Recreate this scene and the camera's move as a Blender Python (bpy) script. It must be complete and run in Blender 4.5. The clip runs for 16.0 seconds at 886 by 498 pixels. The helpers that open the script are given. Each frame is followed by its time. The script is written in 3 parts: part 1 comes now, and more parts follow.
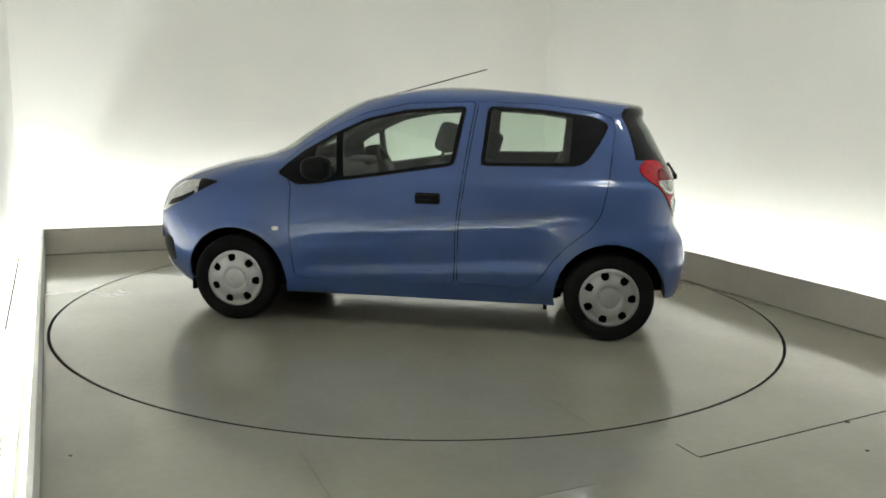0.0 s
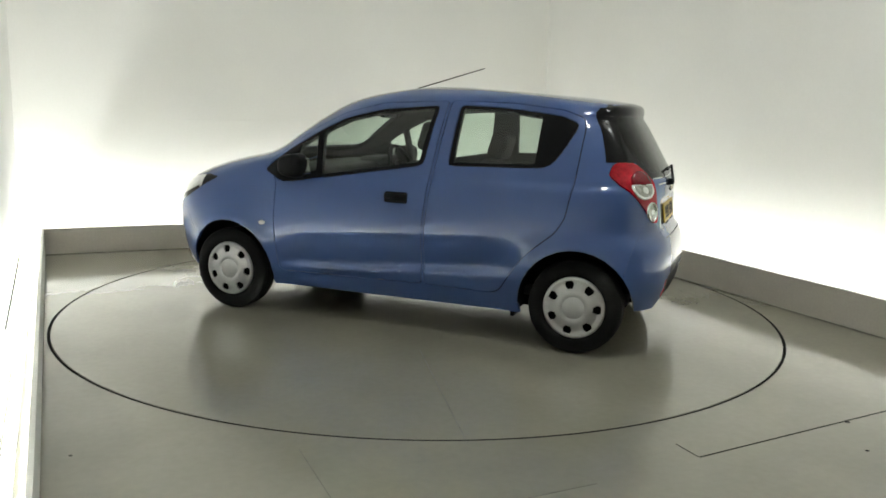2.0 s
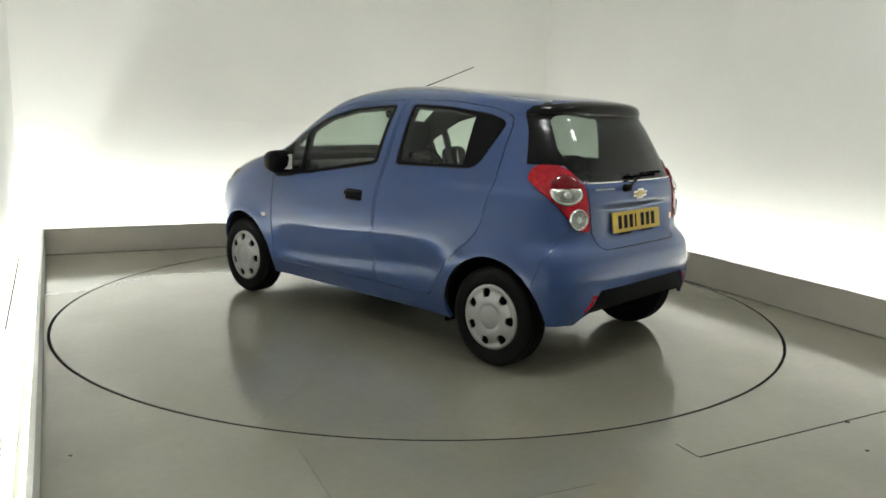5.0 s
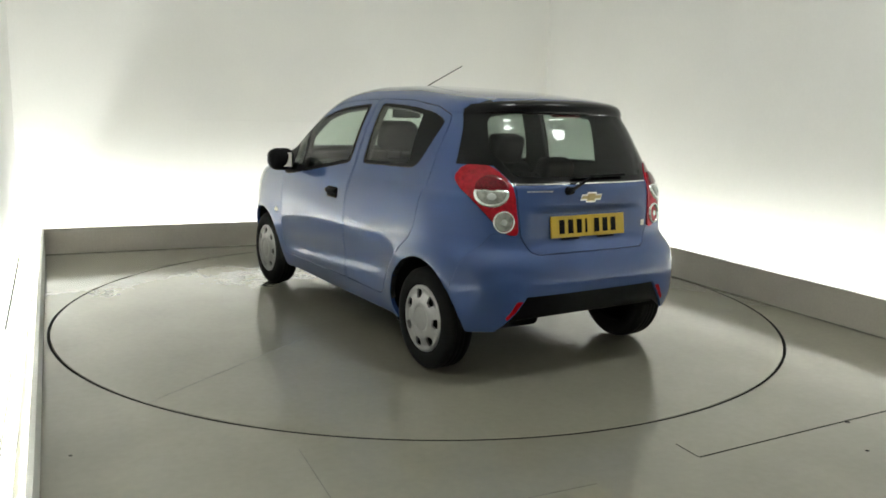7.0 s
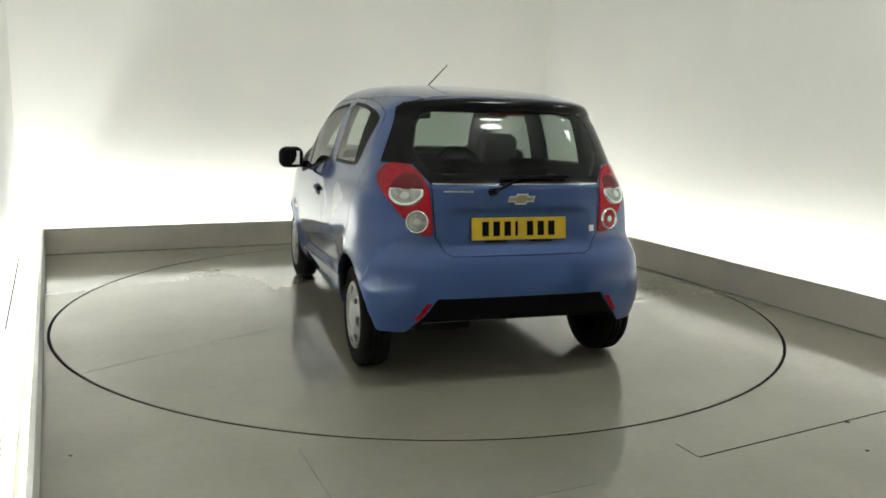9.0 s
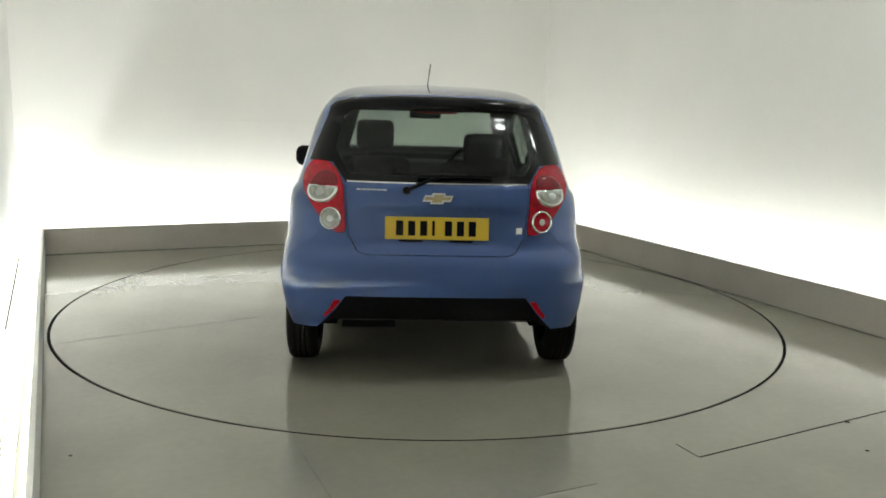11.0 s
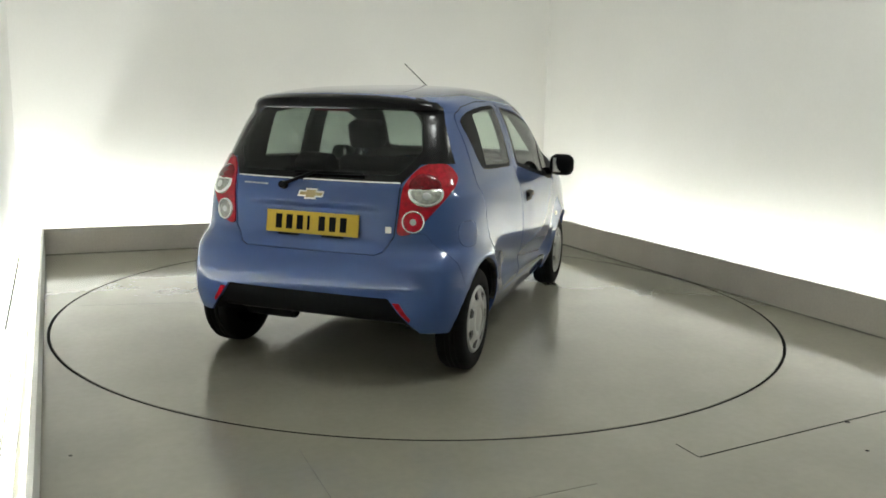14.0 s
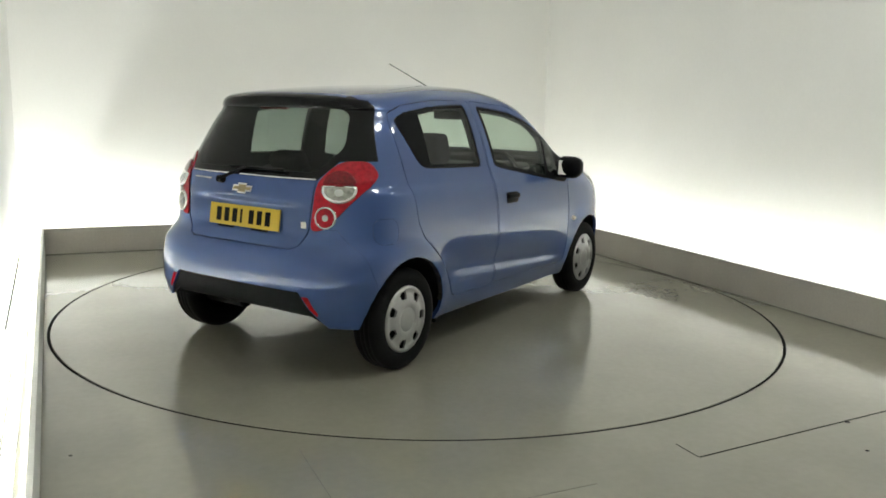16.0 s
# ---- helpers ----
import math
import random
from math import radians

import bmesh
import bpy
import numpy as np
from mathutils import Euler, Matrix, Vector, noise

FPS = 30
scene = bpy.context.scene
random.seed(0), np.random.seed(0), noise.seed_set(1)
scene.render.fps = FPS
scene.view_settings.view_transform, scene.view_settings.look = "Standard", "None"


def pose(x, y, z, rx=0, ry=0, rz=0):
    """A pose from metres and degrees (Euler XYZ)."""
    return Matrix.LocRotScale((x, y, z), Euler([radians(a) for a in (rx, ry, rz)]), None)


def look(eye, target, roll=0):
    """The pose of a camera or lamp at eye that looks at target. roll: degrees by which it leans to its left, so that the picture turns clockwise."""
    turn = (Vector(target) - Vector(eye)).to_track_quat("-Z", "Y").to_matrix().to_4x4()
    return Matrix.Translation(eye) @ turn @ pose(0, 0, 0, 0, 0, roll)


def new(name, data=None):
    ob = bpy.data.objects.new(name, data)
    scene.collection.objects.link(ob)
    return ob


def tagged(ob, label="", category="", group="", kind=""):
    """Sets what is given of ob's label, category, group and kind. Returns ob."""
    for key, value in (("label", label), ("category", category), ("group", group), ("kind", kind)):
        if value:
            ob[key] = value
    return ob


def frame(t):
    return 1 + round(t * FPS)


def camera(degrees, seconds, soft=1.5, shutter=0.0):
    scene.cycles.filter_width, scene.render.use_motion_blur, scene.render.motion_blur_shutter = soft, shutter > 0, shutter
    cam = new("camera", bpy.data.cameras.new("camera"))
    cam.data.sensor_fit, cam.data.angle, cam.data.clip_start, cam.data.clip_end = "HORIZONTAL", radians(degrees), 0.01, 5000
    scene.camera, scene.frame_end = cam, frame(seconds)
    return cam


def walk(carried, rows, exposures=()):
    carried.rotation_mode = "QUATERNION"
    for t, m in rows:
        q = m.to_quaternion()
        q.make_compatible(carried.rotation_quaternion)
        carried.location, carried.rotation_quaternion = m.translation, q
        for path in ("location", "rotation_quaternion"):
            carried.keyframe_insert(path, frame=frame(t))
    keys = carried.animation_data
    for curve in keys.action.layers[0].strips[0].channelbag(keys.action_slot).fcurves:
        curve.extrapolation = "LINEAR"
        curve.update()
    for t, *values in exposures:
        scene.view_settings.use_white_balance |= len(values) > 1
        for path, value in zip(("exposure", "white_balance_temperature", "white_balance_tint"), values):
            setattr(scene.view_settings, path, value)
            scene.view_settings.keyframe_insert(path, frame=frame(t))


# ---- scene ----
# camera: fixed on the low upstand beside the turntable
ROOM_TURN = 25.2
EYE = Vector((0.0, 0.0, 1.386))
cam = camera(58.48, 16.0, 1.7)
aim = Vector((math.sin(radians(ROOM_TURN)), math.cos(radians(ROOM_TURN)), -math.tan(radians(10.014))))
still = look(EYE, EYE + aim * 5.0, 1.59)
walk(cam, [(0.0, still), (16.0, still)], [(0.0, 0.0, 6500, 10), (16.0, 0.0, 6500, 10)])

# room: x across, y towards the far wall
# the west ledge and wall stand slightly askew: x grows by SKEW for each metre of y
SKEW = -0.0202
X_LEFT, X_RIGHT, Y_BACK, Y_NEAR = -0.103, 4.715, 7.82, -1.3
LEDGE_H, LEDGE_NORTH_H, LEDGE_T = 0.25, 0.237, 0.022
WALL_L, WALL_R, WALL_B, WALL_N = -0.316, 5.44, 8.65, -3.8
CEIL = 3.3
TABLE = Vector((2.240, 5.147, 0.0))
RING = Vector((2.256, 5.131, 0.0))
TABLE_R = 2.437
TUBE_POWER = 66.0
CEIL_POWER = 45.0

world = bpy.data.worlds.new("world")
scene.world = world
world.use_nodes = True
world.node_tree.nodes["Background"].inputs[0].default_value = (0.8, 0.85, 0.9, 1)
world.node_tree.nodes["Background"].inputs[1].default_value = 0.05


# ---- materials ----
def material(name, colour, rough=0.5, metal=0.0, grain=0.0, grain_scale=40.0, stain=0.0, stain_scale=1.5,
             bump=0.0, coat=0.0, rough_var=0.0, spec=0.5, coat_ior=1.5, coat_rough=0.04):
    m = bpy.data.materials.new(name)
    m.use_nodes = True
    nt = m.node_tree
    b = nt.nodes["Principled BSDF"]
    b.inputs["Base Color"].default_value = (*colour, 1)
    b.inputs["Roughness"].default_value = rough
    b.inputs["Metallic"].default_value = metal
    b.inputs["Coat Weight"].default_value = coat
    b.inputs["Coat Roughness"].default_value = coat_rough
    b.inputs["Coat IOR"].default_value = coat_ior
    b.inputs["Specular IOR Level"].default_value = spec
    if grain or stain or bump or rough_var:
        co = nt.nodes.new("ShaderNodeTexCoord")
        fine = nt.nodes.new("ShaderNodeTexNoise")
        fine.inputs["Scale"].default_value = grain_scale
        fine.inputs["Detail"].default_value = 4
        wide = nt.nodes.new("ShaderNodeTexNoise")
        wide.inputs["Scale"].default_value = stain_scale
        wide.inputs["Detail"].default_value = 5
        for n in (fine, wide):
            nt.links.new(co.outputs["Object"], n.inputs["Vector"])
        sums = []
        for n, amount in ((fine, grain), (wide, stain)):
            r = nt.nodes.new("ShaderNodeMapRange")
            r.inputs["From Min"].default_value, r.inputs["From Max"].default_value = 0.3, 0.7
            r.inputs["To Min"].default_value, r.inputs["To Max"].default_value = 1 - amount, 1 + amount
            nt.links.new(n.outputs["Fac"], r.inputs["Value"])
            sums.append(r)
        mul = nt.nodes.new("ShaderNodeMath")
        mul.operation = "MULTIPLY"
        nt.links.new(sums[0].outputs[0], mul.inputs[0])
        nt.links.new(sums[1].outputs[0], mul.inputs[1])
        vm = nt.nodes.new("ShaderNodeVectorMath")
        vm.operation = "SCALE"
        vm.inputs[0].default_value = colour
        nt.links.new(mul.outputs[0], vm.inputs["Scale"])
        nt.links.new(vm.outputs[0], b.inputs["Base Color"])
        if rough_var:
            r = nt.nodes.new("ShaderNodeMapRange")
            r.inputs["From Min"].default_value, r.inputs["From Max"].default_value = 0.3, 0.7
            r.inputs["To Min"].default_value, r.inputs["To Max"].default_value = rough - rough_var, rough + rough_var
            nt.links.new(wide.outputs["Fac"], r.inputs["Value"])
            nt.links.new(r.outputs[0], b.inputs["Roughness"])
        if bump:
            bn = nt.nodes.new("ShaderNodeBump")
            bn.inputs["Strength"].default_value = bump
            bn.inputs["Distance"].default_value = 0.004
            nt.links.new(fine.outputs["Fac"], bn.inputs["Height"])
            nt.links.new(bn.outputs[0], b.inputs["Normal"])
    return m


def glow(name, colour, strength):
    m = bpy.data.materials.new(name)
    m.use_nodes = True
    b = m.node_tree.nodes["Principled BSDF"]
    b.inputs["Base Color"].default_value = (*colour, 1)
    b.inputs["Emission Color"].default_value = (*colour, 1)
    b.inputs["Emission Strength"].default_value = strength
    return m


def glazing(name, tint, rough=0.0, face_on=0.06):
    m = bpy.data.materials.new(name)
    m.use_nodes = True
    nt = m.node_tree
    nt.nodes.remove(nt.nodes["Principled BSDF"])
    out = nt.nodes["Material Output"]
    clear = nt.nodes.new("ShaderNodeBsdfTransparent")
    clear.inputs[0].default_value = (*tint, 1)
    gloss = nt.nodes.new("ShaderNodeBsdfGlossy")
    gloss.inputs["Roughness"].default_value = rough
    face = nt.nodes.new("ShaderNodeLayerWeight")
    face.inputs["Blend"].default_value = 0.5
    steep = nt.nodes.new("ShaderNodeMath")
    steep.operation = "POWER"
    steep.inputs[1].default_value = 4.5
    lift = nt.nodes.new("ShaderNodeMath")
    lift.operation = "MULTIPLY_ADD"
    lift.inputs[1].default_value, lift.inputs[2].default_value = 0.85, face_on
    mix = nt.nodes.new("ShaderNodeMixShader")
    nt.links.new(face.outputs["Facing"], steep.inputs[0])
    nt.links.new(steep.outputs[0], lift.inputs[0])
    nt.links.new(lift.outputs[0], mix.inputs[0])
    nt.links.new(clear.outputs[0], mix.inputs[1])
    nt.links.new(gloss.outputs[0], mix.inputs[2])
    nt.links.new(mix.outputs[0], out.inputs[0])
    return m


FLOOR = material("epoxy floor", (0.268, 0.257, 0.205), 0.16, grain=0.03, grain_scale=25, stain=0.10, stain_scale=1.3, rough_var=0.04, coat=0.5, coat_rough=0.09)
DISC = material("epoxy turntable", (0.268, 0.257, 0.205), 0.16, grain=0.03, grain_scale=25, stain=0.09, stain_scale=1.2, rough_var=0.04, coat=0.5, coat_rough=0.09)
WALL = material("white painted wall", (0.80, 0.79, 0.76), 0.6, grain=0.01, stain=0.03, stain_scale=0.7, bump=0.03)
CEILING = material("grey-white ceiling paint", (0.66, 0.66, 0.63), 0.8, grain=0.02, stain=0.05, stain_scale=0.8)
LEDGE = material("grey painted ledge board", (0.46, 0.425, 0.375), 0.45, grain=0.04, grain_scale=60, stain=0.08, stain_scale=2.0, bump=0.05)
LEDGE_WHITE = material("white ledge capping", (0.75, 0.75, 0.72), 0.5, stain=0.04)
DARK = material("dark gap", (0.015, 0.015, 0.013), 0.9, spec=0.0, grain=0.2)
JOINT = material("dirty joint", (0.12, 0.115, 0.09), 0.6, stain=0.3, stain_scale=6)
TUBE = glow("lit fluorescent tube", (0.96, 1.0, 0.96), TUBE_POWER)
# west tubes set brighter and east ones dimmer to balance light across the floor
TUBE_BRIGHT = glow("lit bright fluorescent tube", (0.96, 1.0, 0.96), TUBE_POWER * 1.9)
TUBE_DIM = glow("lit dimmer fluorescent tube", (0.96, 1.0, 0.95), TUBE_POWER * 0.85)
LAMP = glow("lit ceiling lamp", (0.96, 1.0, 0.97), CEIL_POWER)
PAINT = material("blue metallic car paint", (0.036, 0.071, 0.194), 0.45, 0.12, grain=0.06, grain_scale=900, stain=0.01, coat=1.0, coat_ior=1.47, spec=0.1, coat_rough=0.01)
BLACK = material("black plastic trim", (0.005, 0.005, 0.0055), 0.5, spec=0.06, grain=0.1, grain_scale=300, bump=0.05)
GLOSSBLACK = material("gloss black panel", (0.004, 0.004, 0.0045), 0.14, spec=0.18)
RUBBER = material("tyre rubber", (0.007, 0.007, 0.007), 0.75, spec=0.1, grain=0.15, grain_scale=120, stain=0.2, stain_scale=8, bump=0.2)
SILVER = material("silver wheel trim", (0.37, 0.37, 0.37), 0.32, 0.7, grain=0.03, stain=0.06, stain_scale=12)
CHROME = material("chrome", (0.8, 0.8, 0.8), 0.08, 1.0, grain=0.01)
CABIN = material("dark grey cabin fabric", (0.022, 0.022, 0.024), 0.85, grain=0.12, grain_scale=70, stain=0.12, stain_scale=4, bump=0.04)
CABIN_GREY = material("grey cabin plastic", (0.03, 0.03, 0.031), 0.6, grain=0.08, grain_scale=200, bump=0.08)
REDLENS = material("red lamp lens", (0.30, 0.004, 0.012), 0.07, grain=0.25, grain_scale=45, spec=0.4)
DEEPRED = material("deep red lamp lens", (0.13, 0.002, 0.006), 0.06, grain=0.3, grain_scale=70, spec=0.4)
CLEARLENS = material("clear lamp lens", (0.36, 0.36, 0.33), 0.15, 0.5, grain=0.35, grain_scale=45, coat=1.0)
HEADLENS = material("headlight lens", (0.55, 0.56, 0.55), 0.14, 0.7, grain=0.35, grain_scale=22, coat=1.0)
YELLOW = material("yellow reflective plate", (0.46, 0.31, 0.014), 0.4, grain=0.03, grain_scale=300, stain=0.03, stain_scale=6)
GOLD = material("gold badge", (0.34, 0.28, 0.15), 0.3, 0.7, grain=0.02)
GLASS = glazing("side glass", (0.72, 0.80, 0.74))
REARGLASS = glazing("rear glass", (0.31, 0.35, 0.33), 0.02, 0.03)
MIRRORGLASS = material("mirror glass", (0.8, 0.8, 0.8), 0.02, 1.0)


# ---- mesh helpers ----
def part(name, bm, mat, parent=None, label="", smooth=False):
    me = bpy.data.meshes.new(name)
    if smooth:
        for f in bm.faces:
            f.smooth = True
    bm.to_mesh(me)
    bm.free()
    me.materials.append(mat)
    ob = new(name, me)
    if parent is not None:
        ob.parent = parent
    if label:
        ob["label"] = label
    return ob


def box(bm, lo, hi, bevel=0.0, seg=2, m=None):
    c = [(a + b) / 2 for a, b in zip(lo, hi)]
    s = [abs(b - a) for a, b in zip(lo, hi)]
    got = bmesh.ops.create_cube(bm, size=1.0)["verts"]
    for q in got:
        q.co = Vector([q.co[i] * s[i] + c[i] for i in range(3)])
    if bevel:
        es = list({e for q in got for e in q.link_edges})
        out = bmesh.ops.bevel(bm, geom=es, offset=bevel, segments=seg, affect="EDGES", profile=0.5)
        got = list({q for f in out["faces"] for q in f.verts} | {q for q in got if q.is_valid})
    if m is not None:
        bmesh.ops.transform(bm, matrix=m, verts=got)
    return bm


def lathe(bm, profile, steps, axis="y", m=None):
    """Turns a profile of (radius, along) about the axis y."""
    rings = []
    for r, a in profile:
        ring = []
        for i in range(steps):
            w = 2 * math.pi * i / steps
            ring.append(bm.verts.new((r * math.cos(w), a, r * math.sin(w))))
        rings.append(ring)
    for r0, r1 in zip(rings, rings[1:]):
        for i in range(steps):
            j = (i + 1) % steps
            bm.faces.new((r0[i], r0[j], r1[j], r1[i]))
    if m is not None:
        bmesh.ops.transform(bm, matrix=m, verts=[q for r in rings for q in r])
    return rings


def rod(bm, a, b, r, steps=10, r2=None):
    a, b = Vector(a), Vector(b)
    d = b - a
    m = Matrix.Translation(a) @ d.to_track_quat("Y", "Z").to_matrix().to_4x4()
    rings = lathe(bm, [(r, 0.0), (r if r2 is None else r2, d.length)], steps, m=m)
    bm.faces.new(rings[0])
    bm.faces.new(rings[1][::-1])


# ---- room ----
def slab(name, lo, hi, mat, label="", category="", bevel=0.0, skew=0.0):
    bm = box(bmesh.new(), lo, hi, bevel)
    for q in bm.verts:
        q.co.x += skew * q.co.y
    ob = part(name, bm, mat)
    return tagged(ob, label, category, kind="structure")


def floor_with_hole():
    bm = bmesh.new()
    n = 192
    inner, outer = [], []
    x0, x1, y0, y1 = WALL_L - 0.3, WALL_R, WALL_N, WALL_B
    gap = TABLE_R + 0.008
    for i in range(n):
        w = 2 * math.pi * i / n
        c, s = math.cos(w), math.sin(w)
        inner.append(bm.verts.new((RING.x + gap * c, RING.y + gap * s, 0.0)))
        far = min(((x1 if c > 0 else x0) - RING.x) / c if abs(c) > 1e-9 else 1e9,
                  ((y1 if s > 0 else y0) - RING.y) / s if abs(s) > 1e-9 else 1e9)
        outer.append(bm.verts.new((RING.x + far * c, RING.y + far * s, 0.0)))
    for i in range(n):
        j = (i + 1) % n
        bm.faces.new((inner[i], outer[i], outer[j], inner[j]))
    low = []
    for q in inner:
        low.append(bm.verts.new((q.co.x, q.co.y, -0.04)))
    for i in range(n):
        j = (i + 1) % n
        bm.faces.new((low[i], inner[i], inner[j], low[j]))
    # corners of the rectangle
    for cx, cy in ((x0, y0), (x1, y0), (x1, y1), (x0, y1)):
        w = math.atan2(cy - RING.y, cx - RING.x) % (2 * math.pi)
        i = int(w / (2 * math.pi) * n) % n
        bm.faces.new((outer[i], bm.verts.new((cx, cy, 0.0)), outer[(i + 1) % n]))
    return tagged(part("floor", bm, FLOOR), "glossy grey-green epoxy floor round the turntable", "floor", kind="structure")


def turntable():
    bm = bmesh.new()
    r = TABLE_R - 0.008
    profile = [(0.0001, 0.0), (0.8, 0.0), (1.6, 0.0), (r - 0.004, 0.0), (r, -0.004), (r, -0.03)]
    rings = lathe(bm, [(a, -b) for a, b in profile], 192)
    bmesh.ops.transform(bm, matrix=pose(0, 0, 0, -90), verts=bm.verts)
    bmesh.ops.recalc_face_normals(bm, faces=bm.faces)
    root = new("turntable")
    root.location = RING
    part("platform", bm, DISC, root)
    bm = bmesh.new()
    box(bm, (-0.1935, -2.425, -0.004), (-0.1885, -1.15, 0.0008))
    part("panel_joint", bm, JOINT, root, "thin dark joint in the turntable deck")
    # black strip added in the edge gap; its colour stands for the gap's shade
    bm = bmesh.new()
    lathe(bm, [(r + 0.0002, 0.012), (r + 0.0002, 0.001), (r + 0.0156, 0.001), (r + 0.0156, 0.012)], 192)
    bmesh.ops.transform(bm, matrix=pose(0, 0, 0, -90), verts=bm.verts)
    part("gap_strip", bm, DARK, root, "black rubber seal round the turntable")
    return tagged(root, "round motorised car turntable flush with the floor", "turntable")


def build_room():
    floor_with_hole()
    slab("ground", (WALL_L - 0.3, WALL_N, -0.10), (WALL_R, WALL_B, -0.05), DARK, "dark pit under the turntable", "pit")
    t = 0.12
    slab("wall_west", (WALL_L - 0.3, WALL_N - t, -0.1), (WALL_L, WALL_B + t, CEIL), WALL, "plain white painted studio wall", "wall", skew=SKEW)
    slab("wall_east", (WALL_R, WALL_N - t, -0.1), (WALL_R + t, WALL_B + t, CEIL), WALL, "plain white painted studio wall washed by hidden light", "wall")
    slab("wall_north", (WALL_L - 0.3, WALL_B, -0.1), (WALL_R, WALL_B + t, CEIL), WALL, "plain white painted studio wall washed by hidden light", "wall")
    # unseen wall and ceiling, greyed so that less light falls back on the car
    slab("wall_south", (WALL_L - 0.1, WALL_N - t, -0.1), (WALL_R, WALL_N, CEIL), CEILING, "plain grey-white painted studio wall", "wall")
    slab("ceiling", (WALL_L - 0.6, WALL_N - t, CEIL), (WALL_R + t, WALL_B + t, CEIL + 0.1), CEILING, "matt grey-white ceiling", "ceiling")
    slab("wall_panel", (1.084, WALL_B - 0.004, 0.0), (3.99, WALL_B - 0.0005, 1.211), WALL, "flush white access panel in the wall", "panel", 0.0015)
    w = LEDGE_T
    far = X_LEFT + SKEW * Y_BACK
    slab("ledge_north", (far, Y_BACK, 0), (X_RIGHT + w, Y_BACK + w, LEDGE_NORTH_H), LEDGE, "low grey ledge board hiding the wall lights", "ledge", 0.003)
    slab("ledge_east", (X_RIGHT, Y_NEAR, 0), (X_RIGHT + w, Y_BACK, LEDGE_H), LEDGE, "low grey ledge board hiding the wall lights", "ledge", 0.003)
    slab("ledge_west", (X_LEFT - w, Y_NEAR, 0), (X_LEFT, Y_BACK + w, LEDGE_NORTH_H), LEDGE_WHITE, "low pale ledge board hiding the wall lights", "ledge", 0.003, SKEW)
    slab("wall_gap", (WALL_L, 5.3, 0.0), (WALL_L + 0.012, 7.9, 0.004), DARK, "dark open joint along the foot of the wall", "joint", skew=SKEW)


def light_tube(a, b, lit=None):
    """A fluorescent batten between two points on the cove floor."""
    a, b = Vector(a), Vector(b)
    root = new("fluorescent_light")
    root.matrix_basis = Matrix.Translation((a + b) / 2) @ (b - a).to_track_quat("Y", "Z").to_matrix().to_4x4()
    h = (b - a).length / 2
    part("batten", box(bmesh.new(), (-0.022, -h, 0.0), (0.022, h, 0.05), 0.004), LEDGE_WHITE, root)
    bm = bmesh.new()
    rod(bm, (0, -h + 0.02, 0.082), (0, h - 0.02, 0.082), 0.014, 10)
    part("tube", bm, lit or TUBE, root, "lit white tube")
    for k in (-1, 1):
        part("lamp_holder", box(bmesh.new(), (-0.014, k * (h - 0.012) - 0.008, 0.05), (0.014, k * (h - 0.012) + 0.008, 0.10), 0.003), LEDGE_WHITE, root)
    return tagged(root, "lit fluorescent batten hidden behind the ledge", "light", "cove lights")


def ceiling_light(x, y, r):
    root = new("ceiling_light")
    root.location = (x, y, CEIL)
    bm = bmesh.new()
    lathe(bm, [(0.31 * r, 0.045), (0.55 * r, 0.036), (0.62 * r, 0.0)], 32, m=pose(0, 0, 0, -90))
    part("frame", bm, LEDGE_WHITE, root, smooth=False)
    bm = bmesh.new()
    turn = [-1.25 + 2.8 * w / 15 for w in range(16)]
    rings = lathe(bm, [(r * math.cos(w), 0.03 + r * (0.95 + math.sin(w))) for w in turn], 32, m=pose(0, 0, 0, -90))
    bm.faces.new(rings[-1])
    part("diffuser", bm, LAMP, root, "glowing white globe diffuser", True)
    return tagged(root, "lit round ceiling light with a globe diffuser", "light", "ceiling lights")


def build_lights():
    off = 0.108
    for i in range(4):
        w = (X_RIGHT - X_LEFT + 0.4) / 4
        x = X_LEFT - 0.1 + w * i
        light_tube((x + 0.01, Y_BACK + 0.45, 0), (x + w - 0.01, Y_BACK + 0.45, 0))
    for i in range(6):
        w = (Y_BACK - Y_NEAR) / 6
        y = Y_NEAR + w * i
        light_tube((X_RIGHT + 0.35, y + 0.01, 0), (X_RIGHT + 0.35, y + w - 0.01, 0), TUBE_DIM)
        w = (WALL_B - 0.06 - Y_NEAR) / 6
        a, b = Y_NEAR + w * i + 0.01, Y_NEAR + w * (i + 1) - 0.01
        light_tube((X_LEFT - off + SKEW * a, a, 0), (X_LEFT - off + SKEW * b, b, 0), TUBE_BRIGHT)
    ceiling_light(2.55, 2.7, 0.16)
    ceiling_light(4.25, 2.7, 0.11)


def floor_joint(lo, hi, turn=0.0, mat=DARK):
    """A joint line; turn: metres of y gained for each metre of x."""
    bm = box(bmesh.new(), (*lo, -0.003), (*hi, 0.0012))
    for q in bm.verts:
        q.co.y += turn * (q.co.x - lo[0])
    ob = part("floor_joint", bm, mat)
    return tagged(ob, "thin dark joint line in the floor", "joint", kind="structure")


def ledge_seal(lo, hi):
    bm = box(bmesh.new(), (*lo, -0.002), (*hi, 0.006), 0.002)
    return tagged(part("ledge_seal", bm, JOINT), "dirty dark seal where ledge meets floor", "seal", kind="structure")


